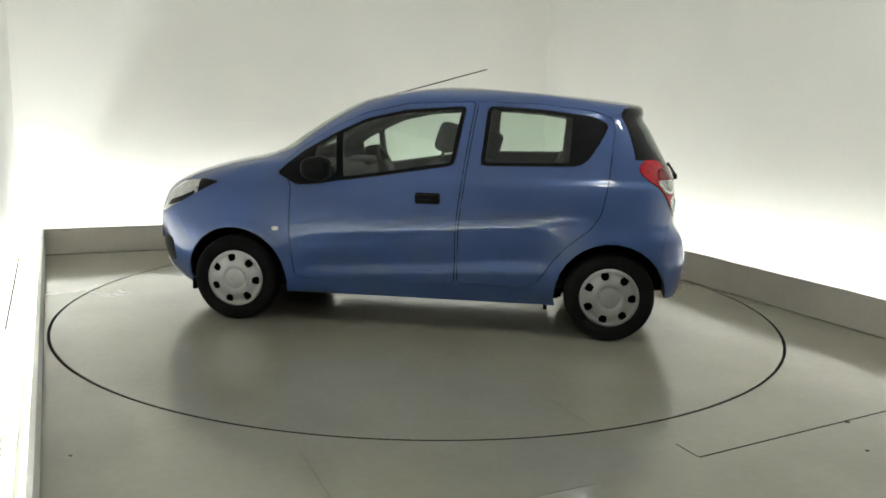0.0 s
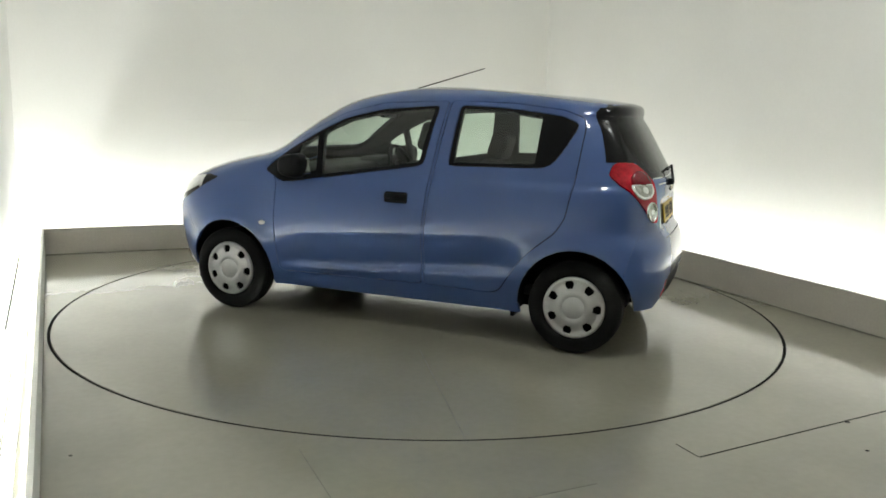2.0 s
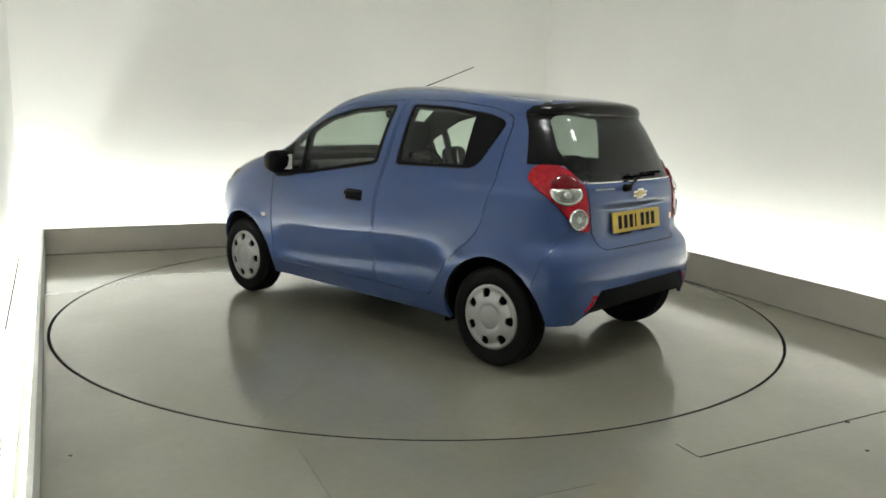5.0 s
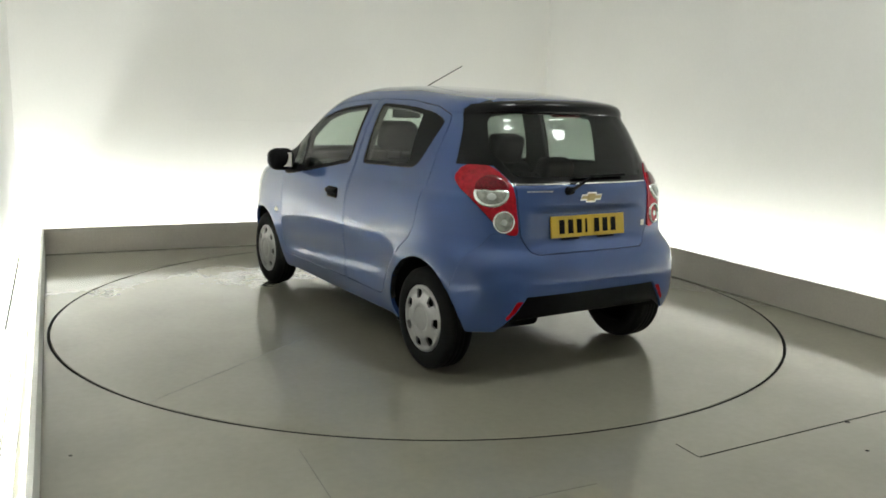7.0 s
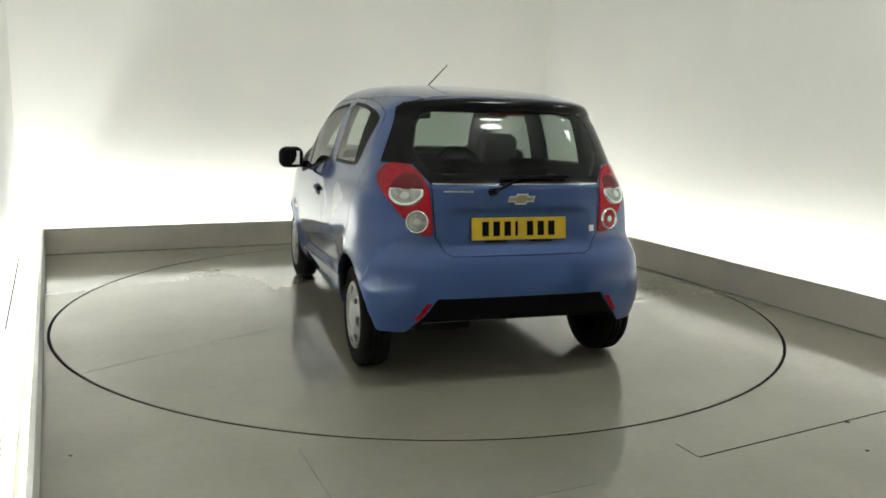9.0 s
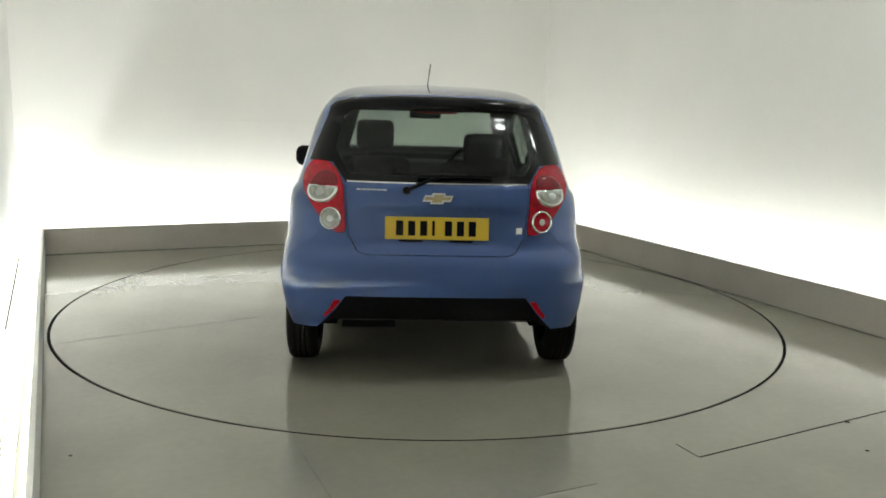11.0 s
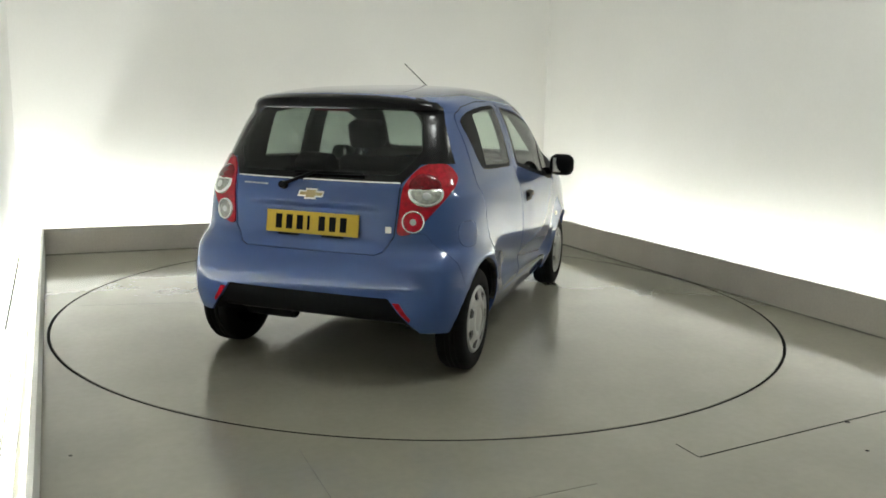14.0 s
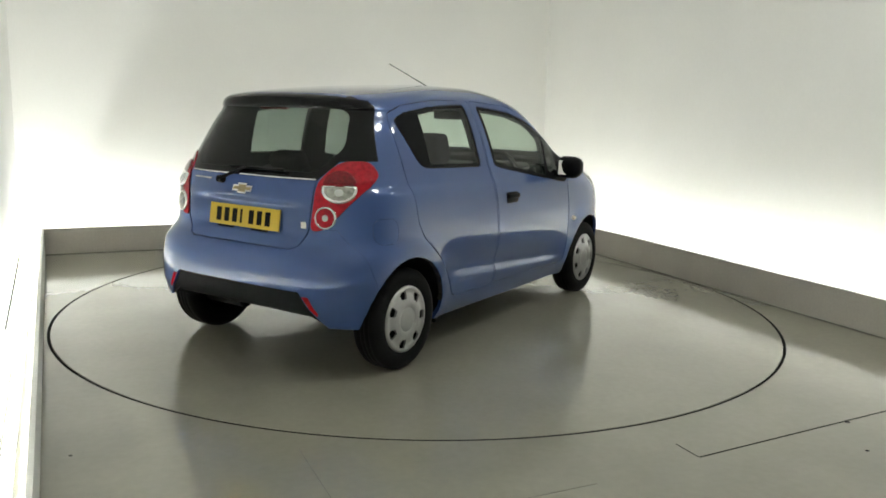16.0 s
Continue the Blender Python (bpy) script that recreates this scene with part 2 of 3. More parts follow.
def floor_mark(x, y, r):
    bm = bmesh.new()
    rings = lathe(bm, [(r, 0.0), (r * 0.8, 0.0015), (r * 0.2, 0.002)], 9, m=pose(x, y, 0, 90))
    bm.faces.new(rings[-1])
    for q in bm.verts:
        q.co.x += 0.3 * r * math.sin(7 * q.co.y / r)
    return tagged(part("floor_chip", bm, DARK), "small dark chip in the floor", "chip", "floor chips")


def build_joints():
    ledge_seal((X_LEFT + SKEW * Y_BACK, Y_BACK - 0.012), (X_RIGHT, Y_BACK))
    ledge_seal((X_RIGHT - 0.012, Y_NEAR), (X_RIGHT, Y_BACK - 0.012))
    floor_mark(-0.063, 3.263, 0.007)
    floor_mark(3.017, 2.102, 0.009)
    floor_mark(3.22, 2.36, 0.012)
    floor_joint((2.291, 2.317), (4.712, 2.324), 0.055)
    floor_joint((2.285, 2.325), (2.289, 2.46))
    floor_joint((0.782, 2.0), (0.785, 3.0), mat=JOINT)
    floor_joint((1.40, 2.283), (1.75, 2.286), mat=JOINT)


build_room()
build_lights()
build_joints()
table = turntable()


# ---- the car: x forward from the rear axle, y to its left, z up ----
CAR_OFFSET = Vector((-1.283, -0.025, 0.0))
car = new("hatchback_car")
car.location = TABLE
tagged(car, "small blue five-door hatchback car parked on the turntable", "car")


def curve(z, knots):
    """A monotone smooth curve through (z, value) knots."""
    zs, vs = [k[0] for k in knots], [k[1] for k in knots]
    if z <= zs[0]:
        return vs[0]
    if z >= zs[-1]:
        return vs[-1]
    d = [(vs[i + 1] - vs[i]) / (zs[i + 1] - zs[i]) for i in range(len(zs) - 1)]
    m = [d[0]] + [0 if d[i - 1] * d[i] <= 0 else 2 * d[i - 1] * d[i] / (d[i - 1] + d[i]) for i in range(1, len(d))] + [d[-1]]
    i = max(k for k in range(len(zs) - 1) if zs[k] <= z)
    h = zs[i + 1] - zs[i]
    t = (z - zs[i]) / h
    return ((2 * t ** 3 - 3 * t * t + 1) * vs[i] + (t ** 3 - 2 * t * t + t) * h * m[i]
            + (3 * t * t - 2 * t ** 3) * vs[i + 1] + (t ** 3 - t * t) * h * m[i + 1])


REAR = [(0.20, -0.42), (0.28, -0.470), (0.40, -0.50), (0.50, -0.502), (0.60, -0.488), (0.65, -0.470), (0.705, -0.438), (0.85, -0.428),
        (1.00, -0.415), (1.03, -0.395), (1.10, -0.355), (1.20, -0.298), (1.30, -0.240), (1.372, -0.198), (1.385, -0.203), (1.43, -0.195), (1.450, -0.16), (1.462, -0.09),
        (1.484, 0.12), (1.509, 0.5), (1.528, 0.82), (1.538, 0.99)]
FRONT = [(0.20, 2.98), (0.30, 3.07), (0.45, 3.11), (0.60, 3.10), (0.72, 3.06), (0.80, 3.02), (0.86, 2.95), (0.92, 2.83), (0.98, 2.65), (1.03, 2.45),
         (1.06, 2.31), (1.10, 2.20), (1.20, 2.05), (1.325, 1.86), (1.42, 1.68), (1.465, 1.54), (1.499, 1.36), (1.526, 1.14), (1.538, 1.01)]
SIDE = [(0.20, 0.715), (0.26, 0.745), (0.32, 0.765), (0.42, 0.785), (0.52, 0.796), (0.62, 0.798), (0.72, 0.795), (0.82, 0.787), (0.92, 0.772), (1.00, 0.745),
        (1.06, 0.726), (1.20, 0.688), (1.30, 0.655), (1.40, 0.610), (1.44, 0.582), (1.465, 0.555), (1.49, 0.51), (1.510, 0.45), (1.528, 0.30), (1.538, 0.03)]
FRONT_LEN = [(0.2, 0.75), (0.7, 0.85), (0.9, 0.8), (1.05, 0.5), (1.45, 0.42), (1.49, 0.35), (1.538, 0.01)]
REAR_LEN = [(0.2, 0.36), (0.6, 0.44), (1.0, 0.52), (1.36, 0.47), (1.44, 0.42), (1.48, 0.4), (1.51, 0.3), (1.538, 0.01)]
WHEEL_R, WHEEL_X, ARCH_R = 0.276, 2.375, 0.342


def bump_at(v, c, w):
    return math.exp(-((v - c) / w) ** 2)


def side_y(x, z, y):
    """Adds the barrel of the flanks, arch lips and the crease along the doors."""
    y *= 1 - 0.022 * ((x - 1.1) / 1.7) ** 2
    if y > 0.3 and z < 0.78:
        for wx in (0.0, WHEEL_X):
            d = math.hypot(x - wx, z - WHEEL_R)
            y += 0.010 * bump_at(d, ARCH_R + 0.004, 0.04) + 0.012 * bump_at(max(d, ARCH_R), ARCH_R, 0.10)
        rise, fall = min(max((x - 0.26) / 0.31, 0), 1), min(max((2.03 - x) / 0.30, 0), 1)
        inside = rise * rise * (3 - 2 * rise) * fall * fall * (3 - 2 * fall)
        crease = 0.50 - 0.085 * (x - 0.25)
        over = z - crease
        facet = 0.022 + 0.045 * min(max((1.9 - x) / 1.3, 0), 1)
        y -= inside * 0.024 * (math.exp(-(over / 0.10) ** 2) if over > 0 else max(0.0, 1 + over / facet))
    if y > 0.3 and x < 0.6 and 0.7 < z < 1.1:
        # shoulder that runs from the rear door back to the tail light
        y += 0.012 * min(1, (0.6 - x) / 0.4) * min(1, max(0, (0.985 - z) / 0.03)) * min(1, (z - 0.7) / 0.2)
    return y


def outline(z, nq=18, ns=44):
    """Half of the car's plan at height z, from the nose round the left flank to the tail."""
    xf, xr, y = curve(z, FRONT), curve(z, REAR), curve(z, SIDE)
    lf, lr = curve(z, FRONT_LEN), curve(z, REAR_LEN)
    nf, nr = 2.5 + 0.4 * min(1, max(0, (z - 0.5) / 0.2)), 3.0 + 0.8 * min(1, max(0, (0.72 - z) / 0.1)) + 0.2 * min(1, max(0, (z - 1.34) / 0.08))
    pts = []
    for i in range(nq + 1):
        w = math.pi / 2 * i / nq
        pts.append((xf - lf + lf * math.cos(w) ** (2 / nf), y * math.sin(w) ** (2 / nf)))
    a, b = xf - lf, xr + lr
    for i in range(1, ns):
        pts.append((a + (b - a) * i / ns, y))
    for i in range(nq + 1):
        w = math.pi / 2 * (1 - i / nq)
        pts.append((xr + lr - lr * math.cos(w) ** (2 / nr), y * math.sin(w) ** (2 / nr)))
    return [Vector((x, side_y(x, z, q), z)) for x, q in pts]


def heights():
    out = [0.20 + 0.022 * i for i in range(29)]
    out += [0.838 + 0.0125 * i for i in range(18)]
    out += [1.07 + 0.02 * i for i in range(15)] + [1.362, 1.372, 1.378, 1.385, 1.40, 1.415, 1.43]
    out += [1.538 - 0.098 * (1 - i / 14) ** 2 for i in range(15)]
    return out


def shell():
    bm = bmesh.new()
    rows = []
    for z in heights():
        half = outline(z)
        # a shallow recess in the tailgate round the number plate
        for q in half:
            if q.x < -0.3 and 0.68 < z < 0.95 and abs(q.y) < 0.36:
                q.x += 0.022 * min(1, max(0, (0.345 - abs(q.y)) / 0.03)) * min(1, max(0, (0.905 - z) / 0.03)) * min(1, max(0, (z - 0.70) / 0.03))
        ring = [bm.verts.new(q) for q in half]
        ring += [bm.verts.new((q.x, -q.y, q.z)) for q in half[-2:0:-1]]
        rows.append(ring)
    # the rear edge of the roof is arched: lower towards both sides
    for q in bm.verts:
        if q.co.z > 1.36 and q.co.x < 0.5:
            q.co.z -= 0.022 * min(1, (q.co.y / 0.55) ** 2) * min(1, (q.co.z - 1.36) / 0.06) * min(1, (0.5 - q.co.x) / 0.5)
    n = len(rows[0])
    for r0, r1 in zip(rows, rows[1:]):
        for i in range(n):
            j = (i + 1) % n
            bm.faces.new((r0[j], r0[i], r1[i], r1[j]))
    bm.faces.new(rows[-1][::-1])
    bmesh.ops.recalc_face_normals(bm, faces=bm.faces)
    return bm


# outlines of panels: flank ones as (x, z), tail and nose ones as (y, z), bonnet as (x, y)
def rounded(pts, r, steps=3):
    out = []
    n = len(pts)
    for i in range(n):
        a, b, c = Vector(pts[i - 1]), Vector(pts[i]), Vector(pts[(i + 1) % n])
        ra = min(r, (a - b).length * 0.45)
        rc = min(r, (c - b).length * 0.45)
        p, q = b + (a - b).normalized() * ra, b + (c - b).normalized() * rc
        for k in range(steps + 1):
            t = k / steps
            out.append(tuple(p * (1 - t) ** 2 + b * 2 * t * (1 - t) + q * t * t))
    return out


def inside(pt, poly):
    x, y = pt
    hit = False
    j = len(poly) - 1
    for i in range(len(poly)):
        (xi, yi), (xj, yj) = poly[i], poly[j]
        if (yi > y) != (yj > y) and x < (xj - xi) * (y - yi) / (yj - yi) + xi:
            hit = not hit
        j = i
    return hit


def mirrored(poly):
    return [(-a, b) for a, b in poly][::-1]


def arc(cx, cz, r, n=30):
    return [(cx + r * math.cos(2 * math.pi * i / n), cz + r * math.sin(2 * math.pi * i / n)) for i in range(n)]


ARCHES = [arc(0.0, WHEEL_R, ARCH_R - 0.004), arc(WHEEL_X, WHEEL_R, ARCH_R - 0.004)]
WIN_F = rounded([(2.10, 0.965), (1.943, 1.105), (1.723, 1.232), (1.543, 1.318), (1.294, 1.377), (0.925, 1.408), (0.985, 1.048), (1.72, 0.928), (1.95, 0.895)], 0.03)
GLASS_F = rounded([(1.695, 1.226), (1.535, 1.303), (1.29, 1.360), (0.953, 1.390), (1.008, 1.065), (1.67, 0.955)], 0.02)
GLASS_Q = rounded([(1.86, 1.135), (1.735, 1.207), (1.715, 0.975), (1.86, 0.96)], 0.012)
WIN_R = rounded([(0.785, 1.413), (0.46, 1.400), (0.152, 1.364), (0.052, 1.322), (0.112, 1.195), (0.19, 1.085), (0.24, 1.068), (0.818, 1.054)], 0.03)
GLASS_R = rounded([(0.765, 1.396), (0.46, 1.383), (0.27, 1.358), (0.285, 1.085), (0.79, 1.072)], 0.015)
DOOR_F = rounded([(2.08, 1.02), (2.004, 0.89), (2.016, 0.633), (1.985, 0.32), (1.95, 0.30), (0.957, 0.315), (0.955, 0.681), (0.92, 1.03), (0.866, 1.440), (1.30, 1.418), (1.57, 1.350), (1.75, 1.262), (1.96, 1.130)], 0.03)
DOOR_R = rounded([(0.942, 0.315), (0.50, 0.308), (0.45, 0.335), (0.36, 0.48), (0.283, 0.575), (0.13, 0.70), (0.075, 0.79), (0.038, 0.994), (0.012, 1.30), (0.03, 1.362), (0.15, 1.402), (0.46, 1.435), (0.852, 1.442), (0.906, 1.03), (0.941, 0.681)], 0.025)
TAIL = rounded([(0.60, 1.115), (0.53, 1.108), (0.470, 1.018), (0.465, 0.90), (0.452, 0.757), (0.535, 0.772), (0.60, 0.852), (0.668, 0.945), (0.690, 1.00), (0.685, 1.05), (0.642, 1.110)], 0.045, 4)
SCREEN = [(0.463, 1.020), (0.53, 1.110), (0.662, 1.113), (0.608, 1.25), (0.572, 1.340), (0.560, 1.39), (0.528, 1.418), (0.40, 1.436), (0.22, 1.447)]
SCREEN = SCREEN + [(0.0, 1.450)] + mirrored(SCREEN) + [(0.0, 1.020)]
REAR_PANE = rounded([(0.44, 1.055), (0.525, 1.18), (0.485, 1.34), (0.44, 1.372), (-0.44, 1.372), (-0.485, 1.34), (-0.525, 1.18), (-0.44, 1.055)], 0.03)
GATE = [(0.463, 1.020), (0.458, 0.90), (0.446, 0.757), (0.40, 0.680), (0.36, 0.664)]
GATE = GATE + mirrored(GATE)
VALANCE = rounded([(0.60, 0.285), (0.548, 0.338), (0.50, 0.39), (0.45, 0.462), (-0.45, 0.462), (-0.50, 0.39), (-0.548, 0.338), (-0.60, 0.285), (-0.48, 0.352), (0.48, 0.352)], 0.008)
BELOW = [(0.9, 0.10), (0.9, 0.28), (0.60, 0.285), (0.48, 0.352), (-0.48, 0.352), (-0.60, 0.285), (-0.9, 0.28), (-0.9, 0.10)]
REFLECTOR = [(0.552, 0.345), (0.512, 0.385), (0.472, 0.440), (0.506, 0.440), (0.535, 0.392), (0.560, 0.360)]
SCREEN_F = rounded([(0.60, 1.085), (0.475, 1.435), (-0.475, 1.435), (-0.60, 1.085)], 0.05)
BONNET = rounded([(2.25, 0.60), (2.80, 0.56), (3.00, 0.34), (3.00, -0.34), (2.80, -0.56), (2.25, -0.60)], 0.08)
HEADLAMP = rounded([(2.965, 0.655), (2.90, 0.80), (2.80, 0.875), (2.60, 0.905), (2.49, 0.895), (2.62, 0.83), (2.78, 0.745)], 0.02)
HEAD_DARK = rounded([(2.665, 0.826), (2.76, 0.787), (2.868, 0.748), (2.90, 0.712), (2.80, 0.738), (2.665, 0.792)], 0.008)
FOG = rounded([(2.83, 0.35), (2.85, 0.50), (3.04, 0.54), (3.04, 0.32)], 0.03)
SPOILER_SIDE = [(-0.35, 1.28), (-0.095, 1.28), (-0.082, 1.34), (-0.07, 1.41), (-0.075, 1.449), (-0.35, 1.449)]
FUEL = rounded([(-0.235, 0.70), (-0.235, 0.83), (-0.095, 0.83), (-0.095, 0.70)], 0.05, 4)
BUMPER_R = [(-0.70, 0.05), (-0.262, 0.05), (-0.262, 0.44), (-0.315, 0.66), (-0.35, 0.775), (-0.70, 0.775)]
BUMPER_F = [(3.40, 0.05), (2.66, 0.05), (2.66, 0.47), (2.80, 0.66), (2.98, 0.66), (3.40, 0.70)]
GRILLE = rounded([(0.42, 0.28), (0.46, 0.46), (-0.46, 0.46), (-0.42, 0.28)], 0.04)


def cut(bm, poly, i, j, keep):
    """Cuts the surface along a closed outline seen along one axis."""
    axis = 3 - i - j
    n = len(poly)
    us, vs = [p[0] for p in poly], [p[1] for p in poly]
    near = []
    for f in bm.faces:
        c = f.calc_center_median()
        if min(us) - 0.08 < c[i] < max(us) + 0.08 and min(vs) - 0.08 < c[j] < max(vs) + 0.08 and keep(c):
            near.append(f)
    boxes = {}

    def extent(f):
        a, b = [q.co[i] for q in f.verts], [q.co[j] for q in f.verts]
        return min(a), max(a), min(b), max(b)

    for f in near:
        boxes[f] = extent(f)
    for k in range(n):
        a, b = poly[k], poly[(k + 1) % n]
        d = (b[0] - a[0], b[1] - a[1])
        if math.hypot(*d) < 1e-5:
            continue
        lo = (min(a[0], b[0]) - 1e-4, min(a[1], b[1]) - 1e-4)
        hi = (max(a[0], b[0]) + 1e-4, max(a[1], b[1]) + 1e-4)
        hit = [f for f, e in boxes.items() if e[1] >= lo[0] and e[0] <= hi[0] and e[3] >= lo[1] and e[2] <= hi[1]]
        if not hit:
            continue
        co, no = Vector((0, 0, 0)), Vector((0, 0, 0))
        co[i], co[j] = a
        no[i], no[j] = -d[1], d[0]
        geom = list({q for f in hit for q in f.verts}) + list({e for f in hit for e in f.edges}) + hit
        out = bmesh.ops.bisect_plane(bm, geom=geom, dist=1e-5, plane_co=co, plane_no=no.normalized())
        for f in hit:
            boxes.pop(f)
        for g in {g for g in out["geom"] if isinstance(g, bmesh.types.BMFace)} | {f for f in hit if f.is_valid}:
            boxes[g] = extent(g)


def flank(c):
    return abs(c.y) > 0.42


def tail(c):
    return c.x < 0.10


def nose(c):
    return c.x > 2.2


def panel_of(c):
    """The name of the panel to which a point of the skin belongs."""
    s = "left" if c.y > 0 else "right"
    xz, yz = (c.x, c.z), (c.y, c.z)
    if flank(c):
        if any(inside(xz, a) for a in ARCHES):
            return None
    if tail(c):
        if inside((abs(c.y), c.z), TAIL):
            return "tail_light " + s
        if inside(yz, REAR_PANE):
            return "rear_pane"
        if inside(yz, SCREEN) or (abs(c.y) > 0.42 and inside(xz, SPOILER_SIDE)):
            return "spoiler" if c.z > 1.379 else "rear_surround"
        if inside(yz, GATE):
            return "tailgate"
        if c.x < -0.2 and inside(yz, BELOW):
            return None
        if c.x < -0.2 and inside((abs(c.y), c.z), REFLECTOR):
            return "reflector " + s
        if c.x < -0.2 and inside(yz, VALANCE):
            return "valance"
        if c.x < -0.2 and inside(xz, BUMPER_R):
            return "rear_bumper"
    if c.y < -0.5 and inside(xz, FUEL):
        return "fuel_flap"
    if flank(c):
        if inside(xz, GLASS_F):
            return "front_pane " + s
        if inside(xz, GLASS_Q):
            return "quarter_pane " + s
        if inside(xz, WIN_F):
            return "front_surround " + s
        if inside(xz, GLASS_R):
            return "rear_side_pane " + s
        if inside(xz, WIN_R):
            return "rear_side_surround " + s
        if inside(xz, DOOR_F):
            return "front_door " + s
        if inside(xz, DOOR_R):
            return "rear_door " + s
    if c.x > 1.2 and c.z > 1.0 and inside(yz, SCREEN_F):
        return "windscreen"
    if nose(c):
        if abs(c.y) > 0.3 and inside(xz, HEADLAMP):
            if inside(xz, HEAD_DARK):
                return "headlight_bezel " + s
            return ("headlight " if c.x > 2.64 else "headlight_tip ") + s
        if abs(c.y) > 0.3 and inside(xz, FOG):
            return "fog_recess " + s
        if c.z > 0.8 and inside((c.x, c.y), BONNET):
            return "bonnet"
        if c.x > 2.9 and inside(yz, GRILLE):
            return "grille"
        if inside(xz, BUMPER_F):
            return "front_bumper"
    return "body_shell"


def cut_skin():
    bm = shell()
    for p in (*ARCHES, WIN_F, GLASS_F, GLASS_Q, WIN_R, GLASS_R, DOOR_F, DOOR_R):
        cut(bm, p, 0, 2, flank)
    for p in (TAIL, mirrored(TAIL), SCREEN, REAR_PANE, GATE, VALANCE, BELOW, REFLECTOR, mirrored(REFLECTOR)):
        cut(bm, p, 1, 2, lambda c: c.x < 0.12)
    cut(bm, FUEL, 0, 2, lambda c: c.y < -0.5)
    cut(bm, SPOILER_SIDE, 0, 2, lambda c: c.x < 0.0 and abs(c.y) > 0.4)
    cut(bm, BUMPER_R, 0, 2, lambda c: c.x < 0.0 and c.z < 0.9)
    cut(bm, [(-0.8, 1.379), (0.8, 1.379), (0.8, 1.6), (-0.8, 1.6)], 1, 2, lambda c: c.x < 0.05 and abs(c.z - 1.379) < 0.04)
    cut(bm, SCREEN_F, 1, 2, lambda c: c.x > 1.1 and c.z > 1.0)
    cut(bm, BONNET, 0, 1, lambda c: c.x > 2.1 and c.z > 0.75)
    for p in (HEADLAMP, HEAD_DARK, FOG, BUMPER_F):
        cut(bm, p, 0, 2, lambda c: c.x > 2.3 and abs(c.y) > 0.2)
    cut(bm, [(2.64, 0.5), (2.641, 0.5), (2.641, 1.0), (2.64, 1.0)], 0, 2, lambda c: abs(c.y) > 0.3 and c.z > 0.7)
    cut(bm, GRILLE, 1, 2, lambda c: c.x > 2.85)
    bm.normal_update()
    panels = {}
    for f in bm.faces:
        panels.setdefault(panel_of(f.calc_center_median()), []).append(f)
    panels.pop(None)
    return bm, panels


def lift(faces, normals, gap=0.0, rim=0.0, inset=0.0):
    """A mesh of its own from some faces of the skin; gap pulls its edge back, rim folds the edge inwards, inset moves it all inwards."""
    bm = bmesh.new()
    made = {}
    back = {}
    for f in faces:
        vs = []
        for q in f.verts:
            if q not in made:
                made[q] = bm.verts.new(q.co - normals[q] * inset)
                back[made[q]] = normals[q]
            vs.append(made[q])
        bm.faces.new(vs)
    bmesh.ops.remove_doubles(bm, verts=bm.verts, dist=1e-5)
    edge = [e for e in bm.edges if len(e.link_faces) == 1]
    if gap:
        shift = {}
        for e in edge:
            f = e.link_faces[0]
            along = (e.verts[1].co - e.verts[0].co).normalized()
            d = f.calc_center_median() - e.verts[0].co
            d = (d - along * d.dot(along))
            if d.length > 1e-9:
                for q in e.verts:
                    shift[q] = shift.get(q, Vector()) + d.normalized() * e.calc_length()
        for q, d in shift.items():
            if d.length > 1e-9 and q.co.z > 0.2005:
                q.co += d.normalized() * gap
    if rim:
        out = bmesh.ops.extrude_edge_only(bm, edges=edge)
        pairs = {}
        for q in out["geom"]:
            if isinstance(q, bmesh.types.BMVert):
                for e in q.link_edges:
                    o = e.other_vert(q)
                    if o in back:
                        pairs[q] = back[o]
        for q, nn in pairs.items():
            q.co -= nn * rim
    return bm


def cpart(name, bm, mat, parent=car, label="", smooth=True):
    bmesh.ops.translate(bm, verts=bm.verts, vec=CAR_OFFSET)
    ob = part(name, bm, mat, parent, label, smooth)
    return ob


def sharpen(ob, degrees=40):
    me = ob.data
    bm = bmesh.new()
    bm.from_mesh(me)
    for e in bm.edges:
        if len(e.link_faces) == 2 and e.calc_face_angle(0) > radians(degrees):
            e.smooth = False
    bm.to_mesh(me)
    bm.free()
    return ob


skin, PANELS = cut_skin()
NORMALS = {q: q.normal.copy() for q in skin.verts}


def panel(key, name, mat, parent=car, label="", gap=0.0, rim=0.012, inset=0.0):
    return sharpen(cpart(name, lift(PANELS[key], NORMALS, gap, rim, inset), mat, parent, label))


GAP = 0.005
body = panel("body_shell", "body_shell", PAINT, gap=0.0008, rim=0.025, label="blue metallic painted body")
tailgate = panel("tailgate", "tailgate", PAINT, gap=GAP, label="blue tailgate with a recess for the plate")
rear_surround = panel("rear_surround", "rear_screen_surround", GLOSSBLACK, tailgate, "gloss black border of the rear screen")
rear_pane = panel("rear_pane", "rear_screen", REARGLASS, tailgate, "tinted rear glass", rim=0.004)
spoiler = panel("spoiler", "spoiler", GLOSSBLACK, tailgate, "black roof spoiler", rim=0.03)
rear_bumper = panel("rear_bumper", "rear_bumper", PAINT, gap=0.0006, label="blue rear bumper")
valance = panel("valance", "lower_bumper_trim", BLACK, rear_bumper, "black textured lower bumper insert", inset=0.012)
bonnet = panel("bonnet", "bonnet", PAINT, gap=GAP)
windscreen = panel("windscreen", "windscreen", GLASS, label="clear windscreen", rim=0.004)
front_bumper = panel("front_bumper", "front_bumper", PAINT, gap=0.0006)
grille = panel("grille", "grille", BLACK, front_bumper, "black lower grille", inset=0.02)
